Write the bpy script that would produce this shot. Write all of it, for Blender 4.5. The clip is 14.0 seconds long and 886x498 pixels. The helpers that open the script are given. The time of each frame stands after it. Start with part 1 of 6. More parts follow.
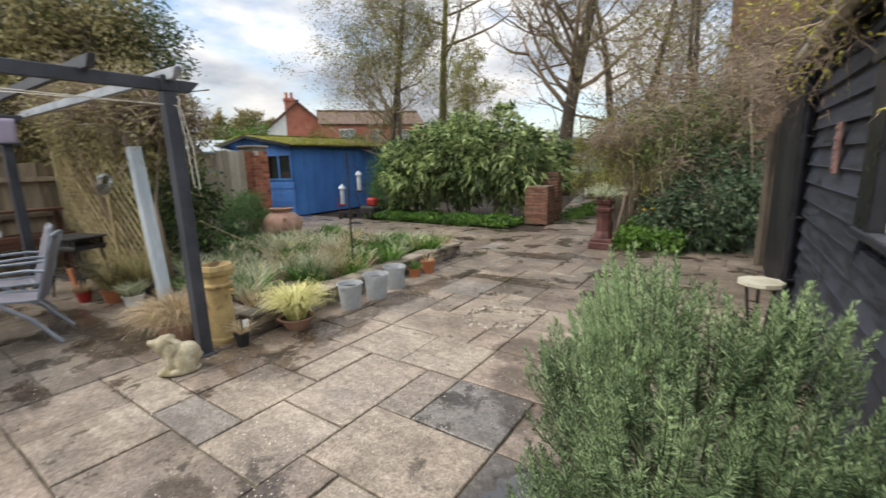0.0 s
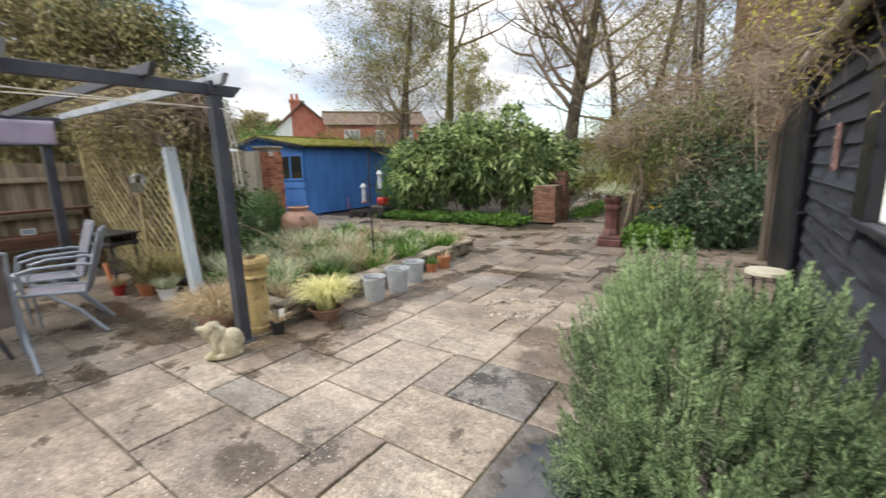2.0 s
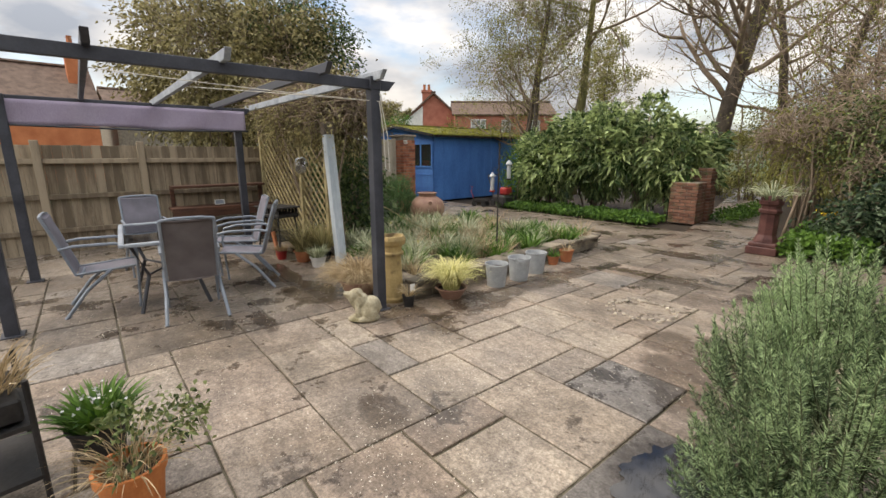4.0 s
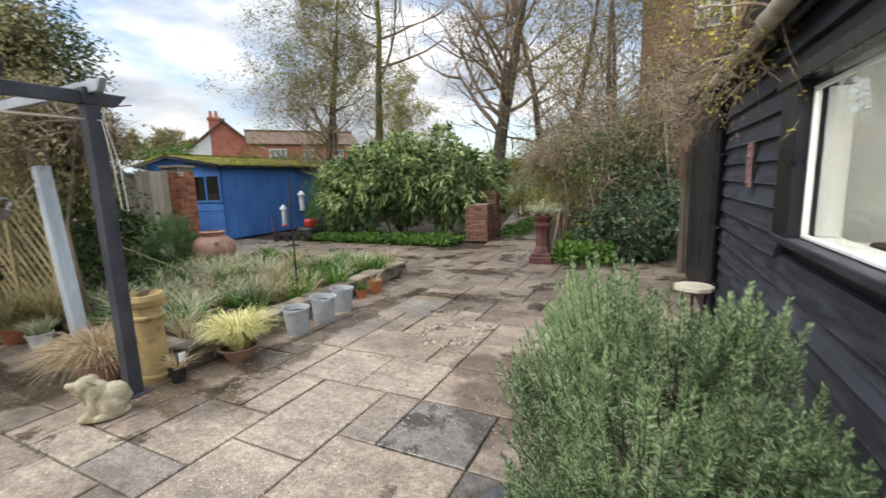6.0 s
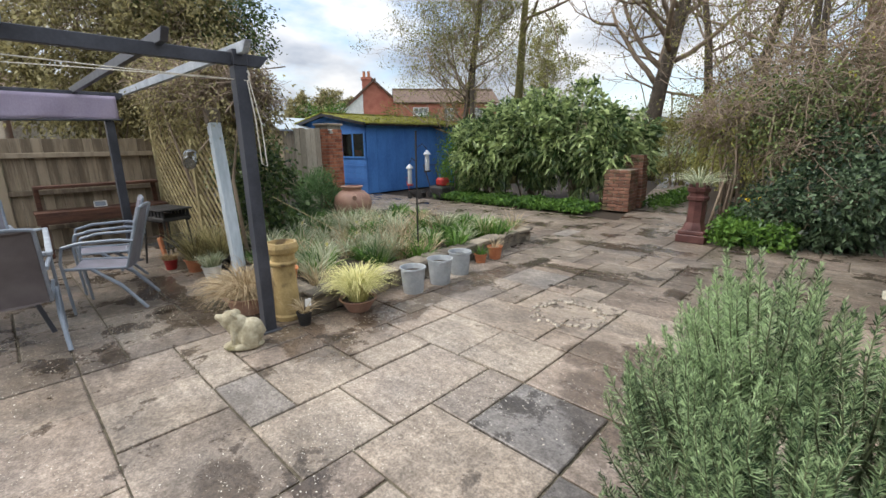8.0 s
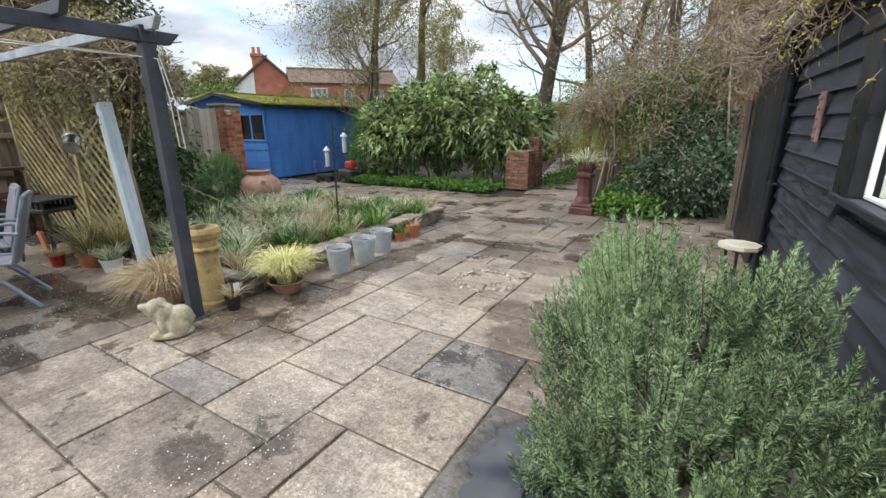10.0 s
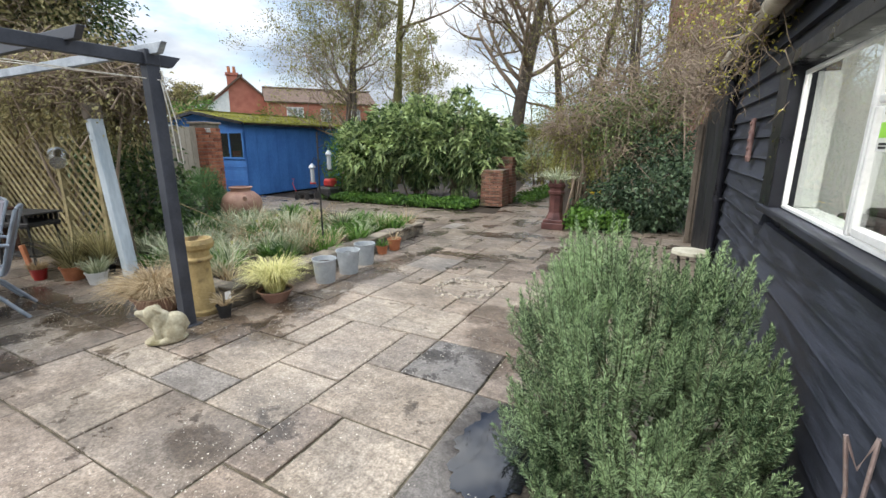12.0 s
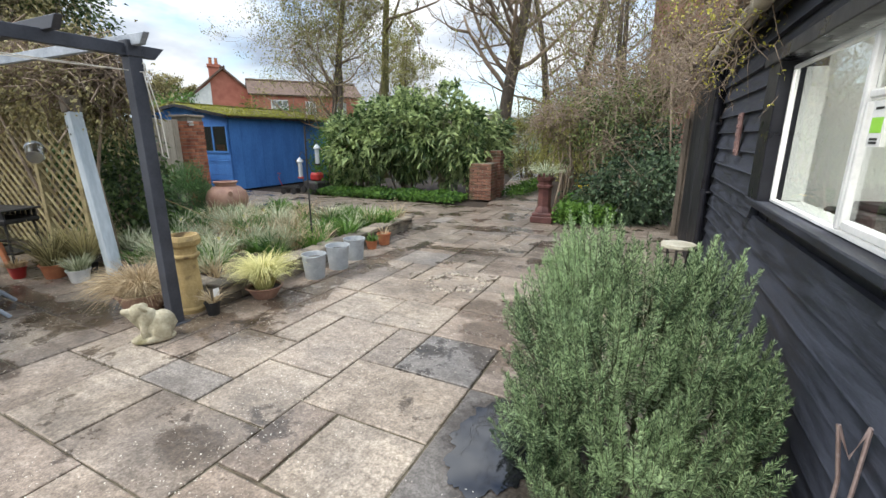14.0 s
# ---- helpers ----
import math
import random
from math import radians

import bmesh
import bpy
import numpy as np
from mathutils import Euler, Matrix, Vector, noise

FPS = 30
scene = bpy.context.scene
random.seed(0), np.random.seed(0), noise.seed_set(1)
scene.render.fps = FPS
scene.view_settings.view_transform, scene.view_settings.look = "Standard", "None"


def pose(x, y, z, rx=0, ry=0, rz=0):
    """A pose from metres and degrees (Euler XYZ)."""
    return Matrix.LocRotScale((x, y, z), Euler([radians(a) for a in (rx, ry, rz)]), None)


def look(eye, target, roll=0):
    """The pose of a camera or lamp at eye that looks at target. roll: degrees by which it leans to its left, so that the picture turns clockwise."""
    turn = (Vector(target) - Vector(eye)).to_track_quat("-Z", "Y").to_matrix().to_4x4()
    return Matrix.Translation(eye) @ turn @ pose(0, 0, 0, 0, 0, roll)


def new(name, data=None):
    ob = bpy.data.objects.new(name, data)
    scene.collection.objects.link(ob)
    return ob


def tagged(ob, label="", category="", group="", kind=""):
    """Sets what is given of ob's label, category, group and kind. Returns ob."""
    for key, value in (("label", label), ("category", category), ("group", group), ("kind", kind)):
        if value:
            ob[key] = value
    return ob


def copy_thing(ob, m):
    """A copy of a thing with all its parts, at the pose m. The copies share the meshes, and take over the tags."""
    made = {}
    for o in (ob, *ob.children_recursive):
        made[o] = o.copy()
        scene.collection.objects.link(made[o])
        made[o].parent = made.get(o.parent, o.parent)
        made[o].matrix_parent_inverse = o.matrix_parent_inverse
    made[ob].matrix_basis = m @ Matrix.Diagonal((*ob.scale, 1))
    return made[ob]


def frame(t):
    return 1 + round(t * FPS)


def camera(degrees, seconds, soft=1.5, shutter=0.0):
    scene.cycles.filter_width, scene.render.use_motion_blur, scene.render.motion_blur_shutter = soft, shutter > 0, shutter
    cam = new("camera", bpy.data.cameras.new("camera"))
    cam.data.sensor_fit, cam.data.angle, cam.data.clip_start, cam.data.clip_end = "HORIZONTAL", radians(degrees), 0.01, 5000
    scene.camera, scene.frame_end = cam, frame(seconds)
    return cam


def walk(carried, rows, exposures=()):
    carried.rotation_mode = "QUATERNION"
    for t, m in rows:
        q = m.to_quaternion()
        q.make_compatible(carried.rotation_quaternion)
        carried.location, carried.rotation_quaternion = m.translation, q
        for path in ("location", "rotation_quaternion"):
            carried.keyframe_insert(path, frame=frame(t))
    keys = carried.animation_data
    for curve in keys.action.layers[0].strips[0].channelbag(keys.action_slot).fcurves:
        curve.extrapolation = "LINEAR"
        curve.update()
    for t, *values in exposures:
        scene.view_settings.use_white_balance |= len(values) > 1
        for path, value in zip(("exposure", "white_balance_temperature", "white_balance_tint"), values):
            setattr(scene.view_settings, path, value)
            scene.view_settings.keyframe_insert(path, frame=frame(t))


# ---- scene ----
cam = camera(91.6, 14.0, soft=1.5, shutter=0.25)
PATH = [
    (0, (0.477, 0.02, 1.519), (-0.644, 1.628, 1.123), -1.5),
    (0.5, (0.404, -0.033, 1.548), (-0.239, 1.817, 1.146), -1.9),
    (1, (0.431, -0.094, 1.555), (0.104, 1.838, 1.15), -0.8),
    (1.5, (0.484, -0.198, 1.528), (-0.13, 1.662, 1.124), -0.9),
    (2, (0.457, -0.296, 1.51), (-0.672, 1.307, 1.117), -1.6),
    (2.2, (0.48, -0.326, 1.492), (-0.786, 1.174, 1.108), -2.9),
    (4.3, (0.475, -0.484, 1.515), (-1.037, 0.752, 1.085), -0.0),
    (4.5, (0.513, -0.429, 1.507), (-0.881, 0.942, 1.086), -0.1),
    (5, (0.498, -0.31, 1.507), (-0.532, 1.362, 1.13), -1.0),
    (5.5, (0.412, -0.184, 1.541), (-0.259, 1.674, 1.226), -2.1),
    (6, (0.351, -0.041, 1.505), (-0.525, 1.729, 1.19), -1.9),
    (6.5, (0.343, 0.084, 1.511), (-0.884, 1.63, 1.188), -0.9),
    (7, (0.335, 0.179, 1.517), (-1.011, 1.612, 1.148), -0.4),
    (7.5, (0.316, 0.229, 1.517), (-1.049, 1.623, 1.075), -0.7),
    (8, (0.324, 0.235, 1.515), (-1.029, 1.628, 1.038), -0.8),
    (8.5, (0.298, 0.185, 1.514), (-0.978, 1.635, 0.993), -1.1),
    (9, (0.29, 0.063, 1.502), (-0.849, 1.611, 0.949), -1.4),
    (9.2, (0.295, 0.034, 1.515), (-0.802, 1.607, 0.944), -1.4),
    (11.3, (0.506, -0.302, 1.517), (-0.46, 1.378, 1.022), 0.2),
    (11.5, (0.511, -0.322, 1.517), (-0.459, 1.358, 1.029), -0.1),
    (12, (0.463, -0.383, 1.508), (-0.452, 1.333, 1.037), -0.0),
    (12.5, (0.438, -0.399, 1.51), (-0.436, 1.337, 1.037), 0.0),
    (13, (0.439, -0.391, 1.507), (-0.422, 1.35, 1.03), 0.2),
    (13.5, (0.433, -0.392, 1.513), (-0.425, 1.348, 1.029), 0.2),
    (14, (0.423, -0.388, 1.514), (-0.436, 1.347, 1.015), -0.0),
]
walk(cam, [(t, look(eye, target, roll)) for t, eye, target, roll in PATH],
     exposures=((0.0, 0.78, 6900, 11), (1.0, 0.92, 6700, 11), (2.0, 1.06, 6900, 11), (4.5, 0.70, 7400, 13), (5.0, 0.80, 6700, 10), (5.5, 0.92, 6700, 11), (6.5, 0.86, 6800, 11), (9.0, 0.90, 6500, 10), (11.5, 1.02, 6450, 9), (14.0, 1.02, 6450, 9)))

# ---- world, sun, exposure ----
world = bpy.data.worlds.new("sky")
scene.world = world
world.use_nodes = True
wn, wl = world.node_tree.nodes, world.node_tree.links
wn.clear()
SUN_ELEV, SUN_YAW = 48.0, 215.0
sky = wn.new("ShaderNodeTexSky")
sky.sky_type, sky.sun_disc = "NISHITA", False
sky.sun_elevation, sky.sun_rotation = radians(SUN_ELEV), radians(SUN_YAW)
sky_level = wn.new("ShaderNodeVectorMath")
sky_level.operation = "SCALE"
sky_level.inputs["Scale"].default_value = 0.13
coords = wn.new("ShaderNodeTexCoord")
squash = wn.new("ShaderNodeMapping")
squash.inputs["Scale"].default_value = (1.0, 1.0, 2.6)
squash.inputs["Location"].default_value = (0.3, 0.1, 0.0)
cloud_noise = wn.new("ShaderNodeTexNoise")
cloud_noise.inputs["Scale"].default_value, cloud_noise.inputs["Detail"].default_value = 2.6, 7.0
cloud_noise.inputs["Roughness"].default_value = 0.55
cover = wn.new("ShaderNodeValToRGB")
cover.color_ramp.elements[0].position, cover.color_ramp.elements[1].position = 0.36, 0.50
shade_noise = wn.new("ShaderNodeTexNoise")
shade_noise.inputs["Scale"].default_value, shade_noise.inputs["Detail"].default_value = 3.7, 6.0
tone = wn.new("ShaderNodeValToRGB")
tone.color_ramp.elements[0].position, tone.color_ramp.elements[1].position = 0.36, 0.62
tone.color_ramp.elements[0].color = (0.36, 0.42, 0.52, 1)
tone.color_ramp.elements[1].color = (0.90, 0.92, 0.94, 1)
mix_sky = wn.new("ShaderNodeMixRGB")
back = wn.new("ShaderNodeBackground")
back.inputs["Strength"].default_value = 1.0
wout = wn.new("ShaderNodeOutputWorld")
wl.new(sky.outputs[0], sky_level.inputs[0])
wl.new(coords.outputs["Generated"], squash.inputs["Vector"])
wl.new(squash.outputs[0], cloud_noise.inputs["Vector"])
wl.new(squash.outputs[0], shade_noise.inputs["Vector"])
wl.new(cloud_noise.outputs["Fac"], cover.inputs["Fac"])
wl.new(shade_noise.outputs["Fac"], tone.inputs["Fac"])
wl.new(cover.outputs["Color"], mix_sky.inputs["Fac"])
wl.new(sky_level.outputs[0], mix_sky.inputs["Color1"])
# an overcast sky is brightest overhead
lift = wn.new("ShaderNodeSeparateXYZ")
wl.new(coords.outputs["Generated"], lift.inputs[0])
grade = wn.new("ShaderNodeMapRange")
grade.inputs["From Min"].default_value, grade.inputs["From Max"].default_value = 0.0, 1.0
grade.inputs["To Min"].default_value, grade.inputs["To Max"].default_value = 0.44, 1.95
wl.new(lift.outputs["Z"], grade.inputs["Value"])
dome = wn.new("ShaderNodeVectorMath")
dome.operation = "SCALE"
wl.new(tone.outputs["Color"], dome.inputs[0])
wl.new(grade.outputs[0], dome.inputs["Scale"])
wl.new(dome.outputs[0], mix_sky.inputs["Color2"])
wl.new(mix_sky.outputs[0], back.inputs["Color"])
wl.new(back.outputs[0], wout.inputs["Surface"])

sun = new("sun", bpy.data.lights.new("sun", "SUN"))
sun.data.energy, sun.data.angle, sun.data.color = 1.5, radians(40), (1.0, 0.94, 0.86)
sun.matrix_world = pose(0, 0, 30, 90 - SUN_ELEV, 0, 180 - SUN_YAW)


# ---- material makers ----
def ramp(nodes, stops):
    r = nodes.new("ShaderNodeValToRGB")
    while len(r.color_ramp.elements) < len(stops):
        r.color_ramp.elements.new(0.5)
    for e, (p, c) in zip(r.color_ramp.elements, stops):
        e.position, e.color = p, (*c, 1)
    return r


def stuff(name, dark, light, scale=8.0, rough=(0.6, 0.9), bump=0.2, fine=60.0, metal=0.0, spec=0.4, per_object=0.0,
          per_island=0.0, stretch=(1, 1, 1), blotch=None, blotch_scale=1.5, blotch_at=(0.5, 0.62), sheen_rough=None, thin=0.0):
    """A procedural surface: two tones broken by noise at two scales, with relief and uneven gloss."""
    m = bpy.data.materials.new(name)
    m.use_nodes = True
    n, l = m.node_tree.nodes, m.node_tree.links
    b = n["Principled BSDF"]
    tc = n.new("ShaderNodeTexCoord")
    mp = n.new("ShaderNodeMapping")
    mp.inputs["Scale"].default_value = stretch
    geo = n.new("ShaderNodeNewGeometry")
    l.new(geo.outputs["Position"], mp.inputs["Vector"])
    n1 = n.new("ShaderNodeTexNoise")
    n1.inputs["Scale"].default_value, n1.inputs["Detail"].default_value = scale, 6
    n2 = n.new("ShaderNodeTexNoise")
    n2.inputs["Scale"].default_value, n2.inputs["Detail"].default_value = fine, 4
    l.new(mp.outputs[0], n1.inputs["Vector"])
    l.new(mp.outputs[0], n2.inputs["Vector"])
    mix = n.new("ShaderNodeMath")
    mix.operation = "MULTIPLY_ADD"
    mix.inputs[1].default_value, mix.inputs[2].default_value = 0.45, -0.22
    l.new(n2.outputs["Fac"], mix.inputs[0])
    add = n.new("ShaderNodeMath")
    l.new(n1.outputs["Fac"], add.inputs[0])
    l.new(mix.outputs[0], add.inputs[1])
    last = add.outputs[0]
    if per_object or per_island:
        src = n.new("ShaderNodeObjectInfo").outputs["Random"] if per_object else geo.outputs["Random Per Island"]
        v = n.new("ShaderNodeMath")
        v.operation = "MULTIPLY_ADD"
        k = per_object or per_island
        v.inputs[1].default_value, v.inputs[2].default_value = k, -k / 2
        l.new(src, v.inputs[0])
        a2 = n.new("ShaderNodeMath")
        l.new(last, a2.inputs[0])
        l.new(v.outputs[0], a2.inputs[1])
        last = a2.outputs[0]
    r = ramp(n, [(0.3, dark), (0.72, light)])
    l.new(last, r.inputs["Fac"])
    colour = r.outputs["Color"]
    if blotch:
        n3 = n.new("ShaderNodeTexNoise")
        n3.inputs["Scale"].default_value, n3.inputs["Detail"].default_value = blotch_scale, 5
        l.new(mp.outputs[0], n3.inputs["Vector"])
        r3 = ramp(n, [(blotch_at[0], (0, 0, 0)), (blotch_at[1], (1, 1, 1))])
        l.new(n3.outputs["Fac"], r3.inputs["Fac"])
        mc = n.new("ShaderNodeMixRGB")
        mc.inputs["Color2"].default_value = (*blotch, 1)
        l.new(r3.outputs["Color"], mc.inputs["Fac"])
        l.new(colour, mc.inputs["Color1"])
        colour = mc.outputs[0]
    l.new(colour, b.inputs["Base Color"])
    rr = n.new("ShaderNodeMapRange")
    rr.inputs["From Min"].default_value, rr.inputs["From Max"].default_value = 0.3, 0.7
    rr.inputs["To Min"].default_value, rr.inputs["To Max"].default_value = rough
    l.new(n1.outputs["Fac"], rr.inputs["Value"])
    l.new(rr.outputs[0], b.inputs["Roughness"])
    b.inputs["Metallic"].default_value = metal
    b.inputs["Specular IOR Level"].default_value = spec
    if bump:
        bp = n.new("ShaderNodeBump")
        bp.inputs["Strength"].default_value, bp.inputs["Distance"].default_value = bump, 0.01
        l.new(add.outputs[0], bp.inputs["Height"])
        l.new(bp.outputs[0], b.inputs["Normal"])
    if thin:
        tr = n.new("ShaderNodeBsdfTranslucent")
        l.new(colour, tr.inputs["Color"])
        ms = n.new("ShaderNodeMixShader")
        ms.inputs["Fac"].default_value = thin
        l.new(b.outputs[0], ms.inputs[1])
        l.new(tr.outputs[0], ms.inputs[2])
        l.new(ms.outputs[0], n["Material Output"].inputs["Surface"])
    return m


def leaf(name, dark, light, rough=0.5, thin=0.2):
    return stuff(name, dark, light, scale=1.7, fine=9.0, rough=(rough, rough + 0.15), bump=0, per_island=0.55, thin=thin, spec=0.35)


# ---- mesh makers ----
def obj(name, bm, material, parent=None, label="", smooth=False):
    me = bpy.data.meshes.new(name)
    bm.normal_update()
    bm.to_mesh(me)
    bm.free()
    me.materials.append(material)
    if smooth:
        me.shade_smooth()
        me.set_sharp_from_angle(angle=radians(38))
    ob = new(name, me)
    ob.parent = parent
    if label:
        ob["label"] = label
    return ob


def part(name, bm, material, parent, label="", smooth=False):
    return obj(name, bm, material, parent, label, smooth)


def cloth(name, verts, faces, material, parent=None, label="", smooth=False):
    me = bpy.data.meshes.new(name)
    me.from_pydata([tuple(v) for v in verts], [], faces)
    me.materials.append(material)
    if smooth:
        me.shade_smooth()
    ob = new(name, me)
    ob.parent = parent
    if label:
        ob["label"] = label
    return ob


def thing(name, label, category, m=None, group="", kind=""):
    ob = new(name)
    ob.empty_display_size = 0.1
    if m is not None:
        ob.matrix_basis = m
    return tagged(ob, label, category, group, kind)


def box(bm, c, s, bevel=0.0, turn=None):
    """A box about c with sides s, its edges bevelled; turn: a rotation matrix about c."""
    m = Matrix.Translation(c) @ (turn.to_4x4() if turn is not None else Matrix()) @ Matrix.Diagonal((*s, 1))
    made = bmesh.ops.create_cube(bm, size=1.0, matrix=m)
    if bevel:
        edges = {e for v in made["verts"] for e in v.link_edges}
        bmesh.ops.bevel(bm, geom=list(edges), offset=bevel, segments=1, affect="EDGES")
    return bm


def boxes(*rows, bevel=0.0):
    bm = bmesh.new()
    for c, s in rows:
        box(bm, c, s, bevel)
    return bm


def lathe(profile, seg=24, bm=None, at=(0, 0, 0), closed=False):
    """A turned shape: rows of radius and height, spun round the upright axis at `at`."""
    bm = bm or bmesh.new()
    rings = []
    for r, z in profile:
        rings.append([bm.verts.new((at[0] + r * math.cos(2 * math.pi * i / seg), at[1] + r * math.sin(2 * math.pi * i / seg), at[2] + z)) for i in range(seg)])
    for a, b in zip(rings, rings[1:]):
        for i in range(seg):
            bm.faces.new((a[i], a[(i + 1) % seg], b[(i + 1) % seg], b[i]))
    if closed:
        bm.faces.new(rings[0][::-1])
        bm.faces.new(rings[-1])
    return bm


def tube_data(points, radii, seg=6):
    """Verts and faces of a tube along points."""
    pts = [Vector(p) for p in points]
    verts, faces = [], []
    for i, p in enumerate(pts):
        d = (pts[min(i + 1, len(pts) - 1)] - pts[max(i - 1, 0)]).normalized()
        side = d.cross(Vector((0, 0, 1)) if abs(d.z) < 0.9 else Vector((1, 0, 0))).normalized()
        up = side.cross(d)
        r = radii[i] if hasattr(radii, "__len__") else radii
        for k in range(seg):
            a = 2 * math.pi * k / seg
            verts.append(p + r * (math.cos(a) * side + math.sin(a) * up))
    for i in range(len(pts) - 1):
        for k in range(seg):
            a, b = i * seg + k, i * seg + (k + 1) % seg
            faces.append((a, b, b + seg, a + seg))
    faces.append(tuple(range(seg))[::-1])
    faces.append(tuple(range((len(pts) - 1) * seg, len(pts) * seg)))
    return verts, faces


def tube(bm, points, radii, seg=8):
    verts, faces = tube_data(points, radii, seg)
    vs = [bm.verts.new(v) for v in verts]
    for f in faces:
        bm.faces.new([vs[i] for i in f])
    return bm


def blades(centres, ways, length, width, rng, droop=0.25, crease=0.2):
    """Leaves as folded lozenges: base, two sides, tip. Arrays of places and directions in, verts and faces out."""
    n = len(centres)
    ways = ways / np.maximum(np.linalg.norm(ways, axis=1, keepdims=True), 1e-6)
    rnd = rng.normal(size=(n, 3))
    side = np.cross(ways, rnd)
    side /= np.maximum(np.linalg.norm(side, axis=1, keepdims=True), 1e-6)
    nor = np.cross(side, ways)
    L = length * rng.uniform(0.65, 1.25, (n, 1))
    W = width * rng.uniform(0.7, 1.2, (n, 1))
    mid = centres + ways * L * 0.5
    tip = centres + ways * L - np.array([[0, 0, 1]]) * L * droop
    verts = np.stack([centres, mid + side * W / 2 + nor * W * crease, tip, mid - side * W / 2 + nor * W * crease], 1).reshape(-1, 3)
    i = np.arange(n)[:, None] * 4
    faces = np.concatenate([i + [[0, 1, 2]], i + [[0, 2, 3]]], 1).reshape(-1, 3)
    return verts, faces


def leaves(name, centres, ways, length, width, material, parent=None, seed=1, label="", droop=0.25):
    rng = np.random.default_rng(seed)
    v, f = blades(np.asarray(centres, float), np.asarray(ways, float), length, width, rng, droop)
    ob = cloth(name, v.tolist(), f.tolist(), material, parent, label)
    ob["kind"] = "stuff"
    return ob


def clumps(rng, centre, size, count, per, spread, hollow=0.55):
    """Places and outward ways of leaves in clumps on an uneven ellipsoid: gaps stay between the clumps."""
    d = rng.normal(size=(count, 3))
    d /= np.linalg.norm(d, axis=1, keepdims=True)
    r = hollow + (1 - hollow) * rng.random((count, 1)) ** 0.5
    r *= 1 + 0.22 * np.sin(d[:, :1] * 5.1 + d[:, 1:2] * 4.3 + centre[0]) + 0.12 * np.sin(d[:, 2:] * 9 + centre[1])
    c = np.array(centre) + d * r * np.array(size)
    places = np.repeat(c, per, 0) + rng.normal(size=(count * per, 3)) * spread
    ways = np.repeat(d, per, 0) + rng.normal(size=(count * per, 3)) * 0.8
    keep = places[:, 2] > 0.03
    return places[keep], ways[keep]


def branch_work(rng, start, way, length, radius, depth, out, tips, kink=0.25, rise=0.15, split=(2, 4), shrink=0.68):
    """Grows a limb and its own limbs; out gets tubes, tips the ends of the twigs."""
    steps = 5 if depth > 1 else 3
    pts, rad, p, d = [Vector(start)], [radius], Vector(start), Vector(way).normalized()
    for i in range(steps):
        d = (d + Vector(rng.normal(size=3)) * kink * 0.6 + Vector((0, 0, rise))).normalized()
        p = p + d * length / steps
        pts.append(p.copy())
        rad.append(radius * (1 - 0.6 * (i + 1) / steps) if depth else radius * (1 - 0.85 * (i + 1) / steps))
    out.append((pts, rad, 6 if radius > 0.03 else 4 if radius > 0.012 else 3))
    if depth == 0:
        tips.extend((q, d) for q in pts[1:])
        return
    for k in range(int(rng.integers(split[0], split[1] + 1)) + (2 if depth > 2 else 1)):
        f = rng.uniform(0.3, 1.0)
        i = min(int(f * steps), steps - 1)
        q = pts[i].lerp(pts[i + 1], f * steps - i)
        nd = (d * 0.7 + Vector(rng.normal(size=3)) * 0.75)
        branch_work(rng, q, nd, length * shrink * rng.uniform(0.75, 1.15), max(rad[i] * 0.55, 0.004), depth - 1, out, tips, kink, rise, split, shrink)


def tubes_mesh(name, out, material, parent=None, label=""):
    verts, faces = [], []
    for pts, rad, seg in out:
        v, f = tube_data(pts, rad, seg)
        o = len(verts)
        verts += v
        faces += [tuple(i + o for i in q) for q in f]
    ob = cloth(name, verts, faces, material, parent, label, smooth=True)
    if len(out) > 1:
        ob["kind"] = "stuff"
    return ob

# ---- materials ----
# rain-soaked and stained places on the flags: centre and reach
WET = ((-1.55, 0.72, 0.24, 0.15), (-3.0, 1.75, 0.95, 0.30), (-2.62, 2.55, 0.32, 0.42), (-2.68, 3.7, 0.24, 1.1), (-4.1, 1.35, 0.55, 0.34), (-0.45, 2.8, 0.50, 0.75), (-0.9, 3.05, 0.20, 0.30),
       (-0.10, 1.50, 0.40, 0.52), (-1.75, 4.9, 0.7, 0.16), (-2.2, 6.4, 0.7, 0.2), (-3.45, 0.62, 0.30, 0.10), (-5.1, 1.3, 0.7, 0.25), (-0.52, 2.25, 0.15, 0.24))


